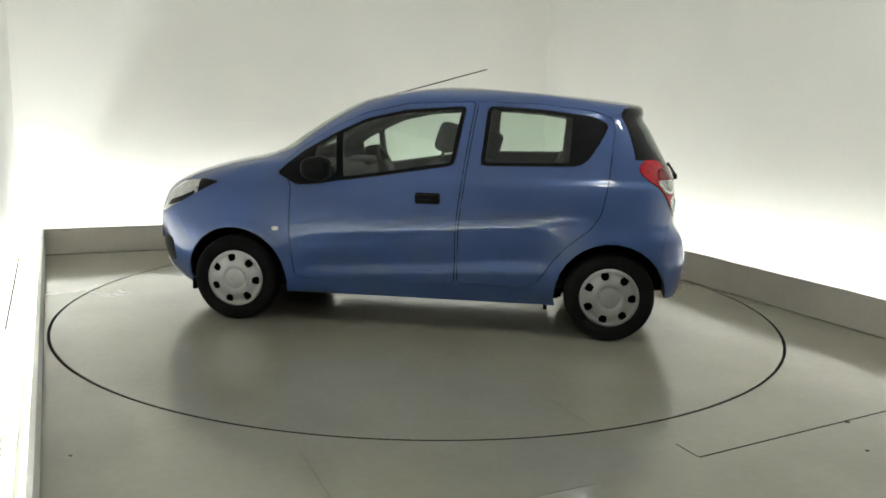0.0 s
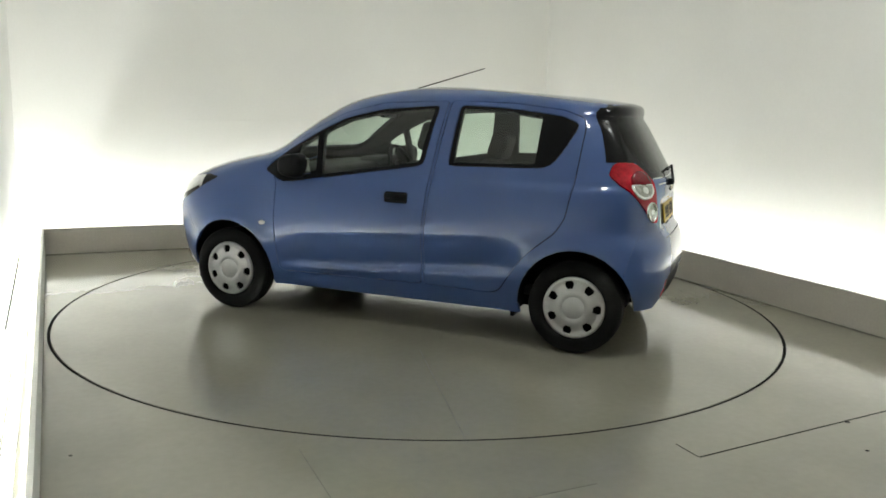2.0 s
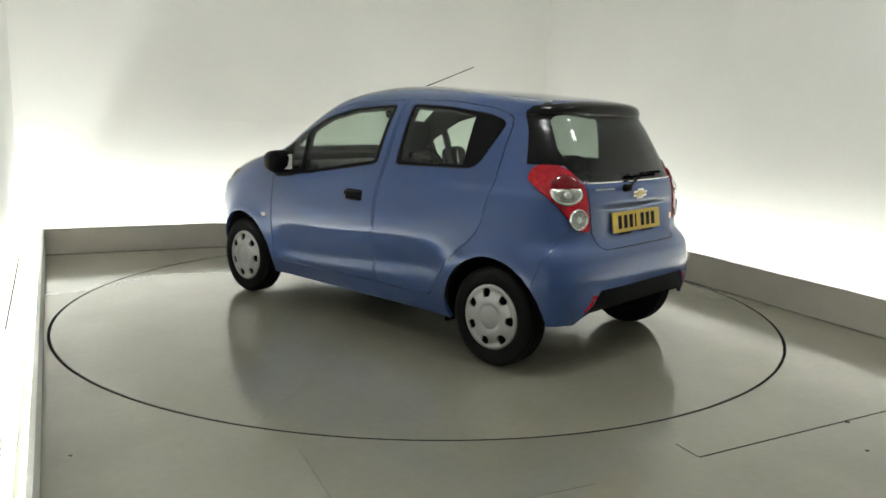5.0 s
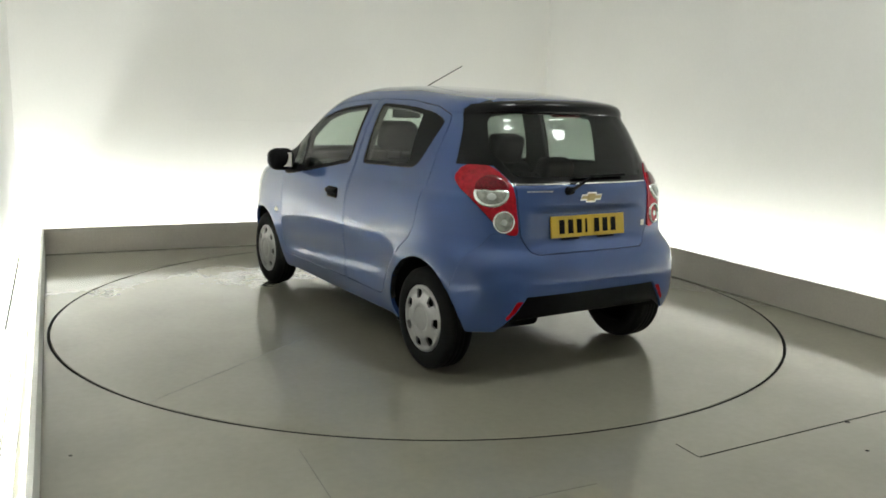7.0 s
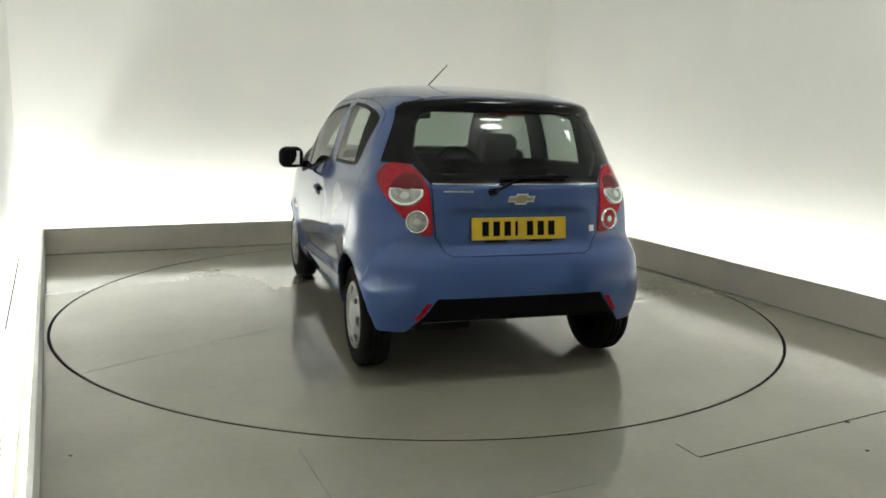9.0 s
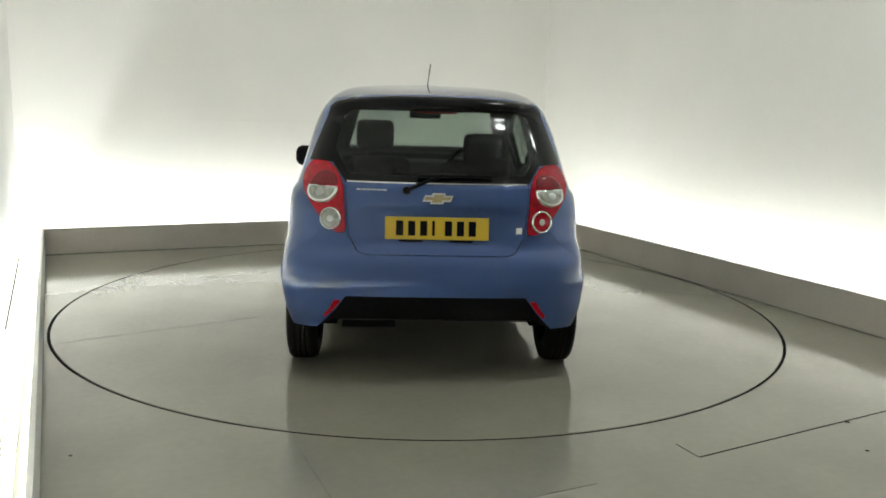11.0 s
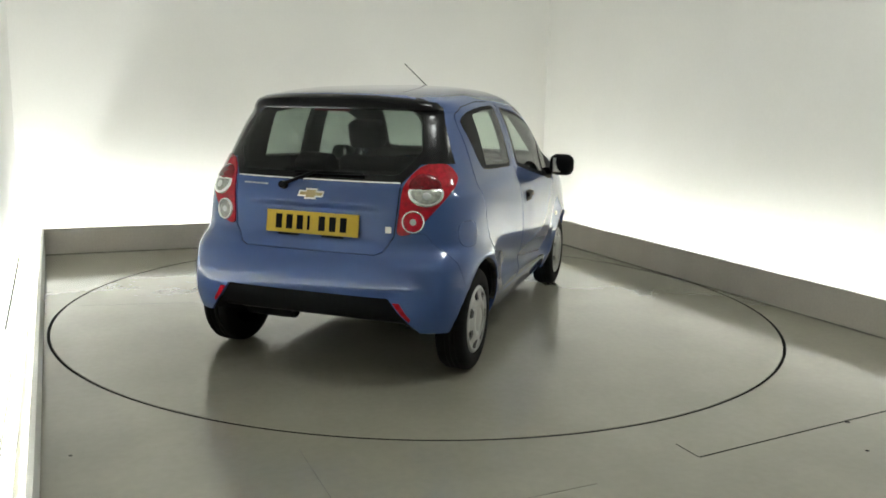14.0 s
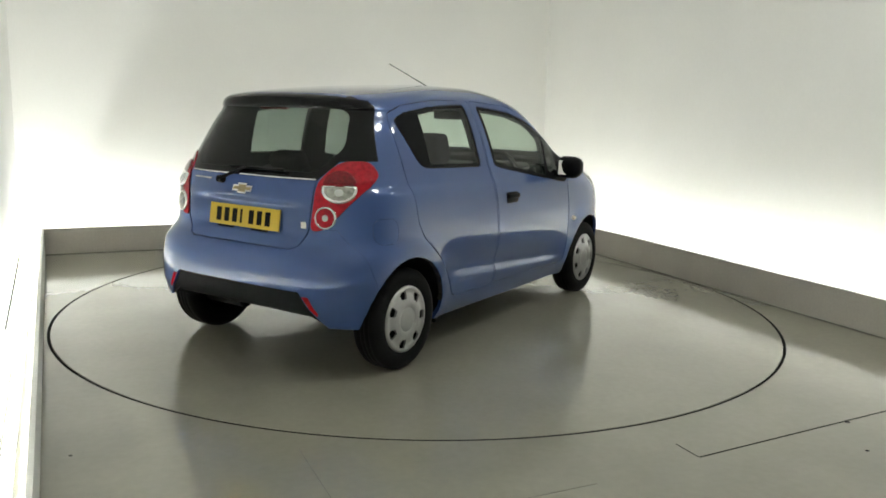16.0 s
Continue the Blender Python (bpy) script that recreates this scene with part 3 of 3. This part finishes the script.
panel("fuel_flap", "fuel_flap", PAINT, gap=0.0012, label="blue fuel filler flap")
doors = {}
for s in ("left", "right"):
    fd = panel("front_door " + s, "front_door", PAINT, gap=GAP, label="blue front door")
    panel("front_surround " + s, "window_surround", BLACK, fd, "black window surround", rim=0.02)
    panel("front_pane " + s, "side_window", GLASS, fd, "clear side glass", rim=0.004)
    panel("quarter_pane " + s, "quarter_window", GLASS, fd, "small clear quarter glass", rim=0.004)
    rd = panel("rear_door " + s, "rear_door", PAINT, gap=GAP, label="blue rear door")
    panel("rear_side_surround " + s, "window_surround", BLACK, rd, "black window surround with hidden handle", rim=0.02)
    panel("rear_side_pane " + s, "side_window", GLASS, rd, "clear side glass", rim=0.004)
    doors[s] = fd, rd
    lamp = panel("headlight " + s, "headlight", HEADLENS, label="clear swept-back headlight", gap=0.002, rim=0.02)
    panel("headlight_tip " + s, "headlight_tip", BLACK, lamp, "black rear tip of the headlight")
    panel("headlight_bezel " + s, "headlight_bezel", GLOSSBLACK, lamp, "black inner bezel of the headlight")
    panel("fog_recess " + s, "fog_light_recess", BLACK, front_bumper, "black fog light recess", inset=0.015)
    panel("tail_light " + s, "tail_light", REDLENS, label="red tail light with two clear round lenses", gap=0.002, rim=0.02, inset=-0.006)
    panel("reflector " + s, "rear_reflector", REDLENS, rear_bumper, "red corner reflector", inset=-0.002)

# added black backing under the skin, so its colour shades the gaps between panels
INNER = [f for k, fs in PANELS.items() if "pane" not in k and k != "windscreen" for f in fs]
cpart("inner_panel", lift(INNER, NORMALS, inset=0.0135), BLACK, label="black inner panels and door seals")

# cabin lining, just inside the skin
LINING = [f for k, fs in PANELS.items() if "pane" not in k and k != "windscreen" for f in fs
          if f.calc_center_median().z > 0.30 and -0.42 < f.calc_center_median().x < 2.35]
cpart("cabin_lining", lift(LINING, NORMALS, inset=0.034, rim=-0.030), CABIN_GREY, label="dark grey cabin lining")

from mathutils.bvhtree import BVHTree

SURFACE = BVHTree.FromBMesh(skin)


def on_skin(y=None, z=None, x=None, side=1, front=False):
    """The place and normal of the skin: seen along x at (y, z), or along y at (x, z)."""
    if x is None:
        hit = SURFACE.ray_cast(Vector((5 if front else -5, y, z)), Vector((-1 if front else 1, 0, 0)))
    else:
        hit = SURFACE.ray_cast(Vector((x, 5 * side, z)), Vector((0, -side, 0)))
    return hit[0], hit[1]


def facing(place, normal, up=Vector((0, 0, 1))):
    """A frame at place: local z along the normal, local y upwards."""
    n = normal.normalized()
    r = up.cross(n).normalized()
    u = n.cross(r)
    return Matrix(((r.x, u.x, n.x, place.x), (r.y, u.y, n.y, place.y), (r.z, u.z, n.z, place.z), (0, 0, 0, 1)))


def dome(bm, rx, ry, h, m, steps=24, rings=4, clip=None):
    """A shallow lens standing on the frame m."""
    start = len(bm.verts)
    rows = []
    for k in range(rings + 1):
        w = math.pi / 2 * k / rings
        row = []
        for i in range(steps):
            a = 2 * math.pi * i / steps
            x, y = rx * math.cos(w) * math.cos(a), ry * math.cos(w) * math.sin(a)
            if clip is not None:
                y = min(y, clip)
            row.append(bm.verts.new(m @ Vector((x, y, h * math.sin(w)))))
        rows.append(row)
    low = [bm.verts.new(m @ Vector((rx * math.cos(2 * math.pi * i / steps), min(ry * math.sin(2 * math.pi * i / steps), clip if clip is not None else 9), -0.02))) for i in range(steps)]
    rows.insert(0, low)
    for r0, r1 in zip(rows, rows[1:]):
        for i in range(steps):
            j = (i + 1) % steps
            bm.faces.new((r0[i], r0[j], r1[j], r1[i]))
    return bm


def tail_lamps():
    for s in (1, -1):
        lamp = [o for o in car.children if o.name.startswith("tail_light")][0 if s == 1 else 1]
        p, n = on_skin(y=s * 0.578, z=0.975)
        m = facing(p + n * 0.004, n)
        cpart("lens_rim", dome(bmesh.new(), 0.090, 0.072, 0.007, m, clip=0.019), CHROME, lamp, "bright rim of the upper lens")
        cpart("brake_lens", dome(bmesh.new(), 0.084, 0.074, 0.009, m @ pose(0, 0.026, 0, 0, 0, 180), clip=0.002), DEEPRED, lamp, "deep red half-round lens")
        lens = cpart("reversing_lens", dome(bmesh.new(), 0.082, 0.064, 0.012, m, clip=0.012), CLEARLENS, lamp, "clear half-round lens")
        cpart("bulb", dome(bmesh.new(), 0.024, 0.020, 0.004, m @ pose(0, -0.020, 0.0105)), SILVER, lens, "grey bulb behind the lens")
        p, n = on_skin(y=s * 0.532, z=0.833)
        m = facing(p + n * 0.004, n)
        bm = bmesh.new()
        lathe(bm, [(0.048, 0.0), (0.050, 0.010), (0.055, 0.010), (0.058, 0.0)], 28, m=m @ pose(0, 0, 0, 90))
        cpart("lens_ring", bm, CHROME, lamp, "bright ring round the lower lens")
        lit = CLEARLENS if s == 1 else REDLENS
        lens = cpart("fog_lens", dome(bmesh.new(), 0.049, 0.049, 0.008, m), lit, lamp, "clear round lens" if s == 1 else "red round lens")
        cpart("bulb", dome(bmesh.new(), 0.017, 0.017, 0.004, m @ pose(0, 0, 0.0065)), SILVER, lens, "grey bulb behind the lens")


def rear_details():
    # number plate with plain bars for its characters
    low, high = Vector((-0.425, 0, 0.742)), Vector((-0.410, 0, 0.853))
    mid = (low + high) / 2
    n = Vector((-1, 0, 0.14)).normalized()
    m = facing(mid, n)
    plate = cpart("number_plate", box(bmesh.new(), (-0.26, -0.0565, -0.006), (0.26, 0.0565, 0.002), 0.002, m=m), YELLOW, tailgate, "yellow rear number plate with dark bars", False)
    x = -0.205
    for i in range(7):
        w = 0.014 if i == 3 else 0.036
        cpart("character_bar", box(bmesh.new(), (x, -0.037, 0.0), (x + w, 0.037, 0.0036), m=m), BLACK, plate, smooth=False)
        x += w + (0.05 if i == 3 else 0.024)
    for a in (-0.19, 0.06):
        cpart("plate_clip", box(bmesh.new(), (a, -0.068, -0.004), (a + 0.12, -0.057, 0.003), 0.002, m=m), BLACK, plate, smooth=False)
    # badge: a plain slanted cross in gold with a bright edge
    p, n = on_skin(y=0.0, z=0.948)
    m = facing(p, n) @ Matrix.Diagonal((0.88, 0.88, 1, 1))
    for grow, mat, lab in ((0.009, CHROME, "bright rim of the badge"), (0.0, GOLD, "gold cross-shaped badge")):
        bm = bmesh.new()
        h = 0.006 if grow else 0.009
        for q in ([(-0.078 - grow, -0.009 - grow), (0.064 + grow, -0.009 - grow), (0.078 + grow, 0.009 + grow), (-0.064 - grow, 0.009 + grow)],
                  [(-0.034 - grow, -0.022 - grow), (0.022 + grow, -0.022 - grow), (0.034 + grow, 0.022 + grow), (-0.022 - grow, 0.022 + grow)]):
            vs = [bm.verts.new(m @ Vector((*c, h))) for c in q]
            lo = [bm.verts.new(m @ Vector((*c, -0.004))) for c in q]
            bm.faces.new(vs)
            for i in range(4):
                j = (i + 1) % 4
                bm.faces.new((lo[i], lo[j], vs[j], vs[i]))
            h += 0.0007
        cpart("badge", bm, mat, tailgate, lab, False)
    # chrome strip added for the light that the ledge under the screen reflects
    bm = bmesh.new()
    for i in range(24):
        a, b = -0.455 + 0.91 * i / 24, -0.455 + 0.91 * (i + 1) / 24
        pa, _ = on_skin(y=a, z=1.021)
        pb, _ = on_skin(y=b, z=1.021)
        out = Vector((-0.005, 0, 0))
        vs = [bm.verts.new(c) for c in (pa + out - Vector((0, 0, 0.003)), pb + out - Vector((0, 0, 0.003)), pb + out + Vector((0, 0, 0.003)), pa + out + Vector((0, 0, 0.003)))]
        wi = [bm.verts.new(c - out * 3) for c in (vs[0].co, vs[1].co, vs[2].co, vs[3].co)]
        bm.faces.new(vs)
        bm.faces.new((vs[3], vs[2], wi[2], wi[3]))
        bm.faces.new((vs[1], vs[0], wi[0], wi[1]))
    cpart("ledge_glint", bm, CHROME, tailgate, "bright strip under the rear screen", False)
    # small faint lettering bar and a white sticker
    p, n = on_skin(y=0.33, z=0.985)
    m = facing(p, n)
    for i in range(6):
        cpart("letter_bar", box(bmesh.new(), (-0.075 + 0.026 * i, -0.004, -0.002), (-0.053 + 0.026 * i, 0.004, 0.0012), m=m), SILVER, tailgate, smooth=False)
    p, n = on_skin(y=-0.415, z=0.79)
    cpart("sticker", box(bmesh.new(), (-0.015, -0.016, -0.001), (0.015, 0.016, 0.0015), m=facing(p, n)), LEDGE_WHITE, tailgate, "small white square sticker", False)
    # wiper
    p, n = on_skin(y=0.155, z=0.985)
    bm = bmesh.new()
    rod(bm, p, p + n * 0.035, 0.022, 14, 0.018)
    wiper = cpart("rear_wiper", bm, BLACK, tailgate, "black rear wiper lying along the glass")
    q, qn = on_skin(y=-0.02, z=1.046)
    bm = bmesh.new()
    rod(bm, p + n * 0.03, q + qn * 0.035, 0.010, 8, 0.007)
    cpart("wiper_arm", bm, BLACK, wiper)
    a, an = on_skin(y=0.10, z=1.046)
    b, bn = on_skin(y=-0.27, z=1.05)
    bm = bmesh.new()
    rod(bm, a + an * 0.02, b + bn * 0.02, 0.008, 8)
    cpart("wiper_blade", bm, BLACK, wiper)
    # high brake light under the spoiler
    p, n = on_skin(y=0.0, z=1.378)
    cpart("high_brake_light", box(bmesh.new(), (-0.10, -0.007, -0.03), (0.10, 0.007, -0.008), 0.003, m=facing(p - Vector((0, 0, 0.014)), n)), REDLENS, tailgate, "dark red high brake light", False)
    # silencer
    bm = bmesh.new()
    rod(bm, (-0.22, 0.20, 0.285), (-0.22, 0.48, 0.285), 0.055, 16)
    cpart("silencer", bm, BLACK, car, "dark exhaust silencer under the tail")


def flank_details():
    for s in (1, -1):
        fd = doors["left" if s == 1 else "right"][0]
        p, n = on_skin(x=1.135, z=0.845, side=s)
        m = facing(p, n)
        cpart("handle_cup", box(bmesh.new(), (-0.084, -0.041, -0.036), (0.084, 0.039, 0.006), 0.020, 4, m=m), BLACK, fd, "black handle recess")
        bm = bmesh.new()
        box(bm, (-0.074, -0.008, 0.004), (0.074, 0.022, 0.022), 0.0085, 3, m=m)
        box(bm, (-0.074, 0.0, -0.004), (-0.05, 0.022, 0.016), 0.004, 2, m=m)
        box(bm, (0.05, 0.0, -0.004), (0.074, 0.022, 0.016), 0.004, 2, m=m)
        cpart("door_handle", bm, BLACK, fd, "black pull handle")
        # side repeater
        p, n = on_skin(x=2.10, z=0.617, side=s)
        cpart("side_indicator", dome(bmesh.new(), 0.024, 0.014, 0.010, facing(p, n)), LEDGE_WHITE, car, "small whitish side indicator")
        # wing mirror
        bm = bmesh.new()
        box(bm, (1.725, s * 0.79, 0.935), (1.90, s * 0.968, 1.088), 0.055, 5)
        for q in bm.verts:
            k = (q.co.x - 1.74) / 0.16
            f = 1 - 0.35 * max(0, k - 0.3)
            q.co.z = 1.01 + (q.co.z - 1.01) * f
            q.co.y = s * 0.87 + (q.co.y - s * 0.87) * f
        bmesh.ops.recalc_face_normals(bm, faces=bm.faces)
        mirror = cpart("wing_mirror", bm, BLACK, fd, "black wing mirror housing")
        bm = bmesh.new()
        m = pose(1.742, s * 0.88, 1.01, 0, 6, -s * 22)
        box(bm, (-0.004, -0.062, -0.050), (0.004, 0.062, 0.050), 0.003, m=m)
        cpart("mirror_glass", bm, MIRRORGLASS, mirror, "mirror glass", False)
        bm = bmesh.new()
        box(bm, (1.80, s * 0.70, 0.935), (1.89, s * 0.82, 0.985), 0.016, 3)
        cpart("mirror_arm", bm, BLACK, mirror)
    bm = bmesh.new()
    rod(bm, (1.50, 0, 1.468), (1.46, 0, 1.492), 0.014, 10, 0.007)
    mast = cpart("aerial_base", bm, BLACK, car)
    bm = bmesh.new()
    rod(bm, (1.47, 0, 1.486), (0.85, 0, 1.664), 0.0042, 8, 0.003)
    cpart("aerial_rod", bm, BLACK, mast, "thin black roof aerial")


def wheel_well(wx, s):
    bm = bmesh.new()
    n = 22
    r = ARCH_R + 0.004
    outer, inner, hub = [], [], []
    for i in range(n + 1):
        a = math.pi * (-0.05 + (1.045 if wx == 0 else 1.10) * i / n)
        c, z = wx + r * math.cos(a), WHEEL_R + r * math.sin(a)
        rim, _ = on_skin(x=c, z=max(z, 0.201), side=s)
        edge = min(0.765, abs(rim.y) - 0.012) if rim else 0.6
        outer.append(bm.verts.new((c, s * max(edge, 0.52), z)))
        inner.append(bm.verts.new((c, s * 0.50, z)))
    mid = bm.verts.new((wx, s * 0.50, WHEEL_R))
    for i in range(n):
        bm.faces.new((outer[i], outer[i + 1], inner[i + 1], inner[i]))
        bm.faces.new((inner[i], inner[i + 1], mid))
    cpart("wheel_arch_liner", bm, BLACK, car, "black wheel arch liner")


def wheel(wx, s):
    root = new("wheel")
    root.parent = car
    root.location = CAR_OFFSET + Vector((wx, s * 0.698, WHEEL_R))
    if s < 0:
        root.rotation_euler = (0, 0, math.pi)
    bm = bmesh.new()
    R = WHEEL_R
    lathe(bm, [(0.175, -0.075), (0.20, -0.082), (0.235, -0.082), (0.262, -0.074), (R - 0.003, -0.058), (R, -0.032), (R - 0.006, -0.030), (R - 0.006, -0.024), (R, -0.022), (R, -0.004), (R - 0.006, -0.003), (R - 0.006, 0.003), (R, 0.004), (R, 0.022),
               (R - 0.006, 0.024), (R - 0.006, 0.030), (R, 0.032), (R - 0.003, 0.058),
               (0.262, 0.072), (0.235, 0.080), (0.205, 0.080), (0.186, 0.074), (0.175, 0.06)], 64)
    bmesh.ops.recalc_face_normals(bm, faces=bm.faces)
    part("tyre", bm, RUBBER, root, "worn black tyre", True)
    bm = bmesh.new()
    rings = lathe(bm, [(0.178, -0.07), (0.172, 0.02), (0.10, 0.03), (0.03, 0.035)], 32)
    bm.faces.new(rings[-1])
    part("rim", bm, BLACK, root, "dark steel rim", True)
    # wheel trim with seven openings
    bm = bmesh.new()
    per, holes = 24, 7
    steps = per * holes
    prof = [(0.183, 0.060), (0.181, 0.074), (0.172, 0.080), (0.160, 0.078), (0.149, 0.074), (0.137, 0.077), (0.124, 0.081), (0.112, 0.085), (0.095, 0.088), (0.07, 0.089), (0.066, 0.085),
            (0.060, 0.086), (0.03, 0.088), (0.012, 0.089)]
    rings = []
    for r, a in prof:
        rings.append([bm.verts.new((r * math.cos(2 * math.pi * i / steps), a, r * math.sin(2 * math.pi * i / steps))) for i in range(steps)])
    for k, (r0, r1) in enumerate(zip(rings, rings[1:])):
        for i in range(steps):
            j = (i + 1) % steps
            c = (i + 0.5) % per - per / 2
            wide = {3: 3.6, 4: 4.6, 5: 4.6, 6: 3.6}.get(k, 0)
            if abs(c) < wide:
                continue
            bm.faces.new((r0[i], r0[j], r1[j], r1[i]))
    bm.faces.new(rings[-1])
    holes_edges = [e for e in bm.edges if len(e.link_faces) == 1]
    out = bmesh.ops.extrude_edge_only(bm, edges=holes_edges)
    for q in out["geom"]:
        if isinstance(q, bmesh.types.BMVert):
            q.co.y -= 0.012
    bmesh.ops.recalc_face_normals(bm, faces=bm.faces)
    sharpen(part("wheel_trim", bm, SILVER, root, "silver plastic wheel trim with seven openings", True), 50)
    root.rotation_euler.y = 0.35 * wx
    return root


def underbody():
    bm = bmesh.new()
    box(bm, (0.30, -0.50, 0.19), (2.80, 0.50, 0.23), 0.01)
    box(bm, (-0.44, -0.50, 0.33), (0.32, 0.50, 0.37), 0.01)
    box(bm, (0.28, -0.50, 0.20), (0.32, 0.50, 0.36), 0.01)
    box(bm, (0.37, -0.69, 0.19), (2.01, 0.69, 0.23), 0.01)
    cpart("underbody", bm, BLACK, car, "dark underbody", False)
    for s in (1, -1):
        for x, y in ((0.385, 0.66), (2.70, 0.62)):
            cpart("mud_flap", box(bmesh.new(), (x - 0.012, s * (y - 0.07), 0.165), (x + 0.012, s * (y + 0.05), 0.24), 0.004), BLACK, car, "small black flap by the wheel arch")
    for x in (0.0, WHEEL_X):
        bm = bmesh.new()
        rod(bm, (x, -0.62, WHEEL_R - 0.03), (x, 0.62, WHEEL_R - 0.03), 0.035, 14)
        cpart("axle", bm, BLACK, car, "dark axle beam")


def seat(x, y, width, name, tall=0.66, lean=14):
    bm = bmesh.new()
    m = pose(x, y, 0.50, 0, -lean, 0)
    box(bm, (-0.07, -width / 2, 0.0), (0.05, width / 2, tall), 0.05, 3, m=m)
    back = cpart(name, bm, CABIN, car, "dark grey fabric seat")
    bm = bmesh.new()
    box(bm, (x - 0.04, y - width / 2, 0.38), (x + 0.50, y + width / 2, 0.55), 0.05, 3)
    cpart("seat_cushion", bm, CABIN, back)
    return back, m, tall


def headrest(back, m, tall, dy=0.0, w=0.25, low=0.065):
    bm = bmesh.new()
    box(bm, (-0.075, dy - w / 2, tall + low), (0.055, dy + w / 2, tall + low + 0.19), 0.04, 4, m=m)
    h = cpart("headrest", bm, CABIN, back, "dark padded headrest")
    for k in (-0.05, 0.05):
        bm = bmesh.new()
        rod(bm, m @ Vector((-0.01, dy + k, tall - 0.02)), m @ Vector((-0.01, dy + k, tall + 0.08)), 0.006, 8)
        cpart("headrest_post", bm, BLACK, back)


def cabin():
    b, m, tall = seat(1.29, 0.35, 0.47, "front_seat", 0.58, 17)
    headrest(b, m, tall)
    b, m, tall = seat(1.02, -0.35, 0.47, "front_seat", 0.57, 17)
    headrest(b, m, tall, low=0.005)
    b, m, tall = seat(0.52, 0.0, 1.16, "rear_seat", 0.56, 24)
    for y in (0.33, -0.33):
        headrest(b, m, tall, y, 0.24, -0.09)
    bm = bmesh.new()
    box(bm, (1.72, -0.64, 0.60), (2.20, 0.64, 0.985), 0.06, 3)
    box(bm, (1.70, -0.52, 0.96), (1.90, -0.20, 1.02), 0.03, 3)
    cpart("dashboard", bm, CABIN_GREY, car, "dark grey dashboard")
    bm = bmesh.new()
    m = pose(1.60, -0.36, 0.93, 0, -65, 0)
    n, k = 28, 8
    rows = []
    for i in range(n):
        a = 2 * math.pi * i / n
        row = []
        for j in range(k):
            b = 2 * math.pi * j / k
            r = 0.185 + 0.016 * math.cos(b)
            row.append(bm.verts.new(m @ Vector((r * math.cos(a), r * math.sin(a), 0.016 * math.sin(b)))))
        rows.append(row)
    for i in range(n):
        for j in range(k):
            bm.faces.new((rows[i][j], rows[(i + 1) % n][j], rows[(i + 1) % n][(j + 1) % k], rows[i][(j + 1) % k]))
    box(bm, (-0.07, -0.08, -0.02), (0.07, 0.08, 0.02), 0.015, 2, m=m)
    box(bm, (-0.02, -0.18, -0.01), (0.03, 0.18, 0.01), 0.004, 2, m=m)
    cpart("steering_wheel", bm, BLACK, car, "black steering wheel on the right-hand side")
    bm = bmesh.new()
    box(bm, (1.545, -0.115, 1.315), (1.575, 0.115, 1.380), 0.014, 3)
    rod(bm, (1.57, 0, 1.37), (1.66, 0, 1.41), 0.012, 8)
    cpart("interior_mirror", bm, BLACK, car, "black interior mirror")
    bm = bmesh.new()
    box(bm, (-0.28, -0.60, 0.28), (2.1, 0.60, 0.33), 0.01)
    cpart("cabin_floor", bm, CABIN, car, smooth=False)
    bm = bmesh.new()
    box(bm, (-0.28, -0.50, 0.92), (0.30, 0.50, 0.95), 0.01)
    cpart("parcel_shelf", bm, CABIN, car, "dark parcel shelf", False)


tail_lamps()
rear_details()
flank_details()
underbody()
for wx in (0.0, WHEEL_X):
    for s in (1, -1):
        wheel_well(wx, s)
        wheel(wx, s)
cabin()
skin.free()


def motions():
    """The turntable and the car on it turn together at a steady rate."""
    at = [(float(t), -7.2568 * t + 0.2416 * (t / 16) * (1 - t / 16)) for t in range(17)]
    walk(table, [(t, pose(*RING, 0, 0, a)) for t, a in at])
    walk(car, [(t, pose(*TABLE, 0, 0, a + 180 - 6.607 - ROOM_TURN)) for t, a in at])


motions()
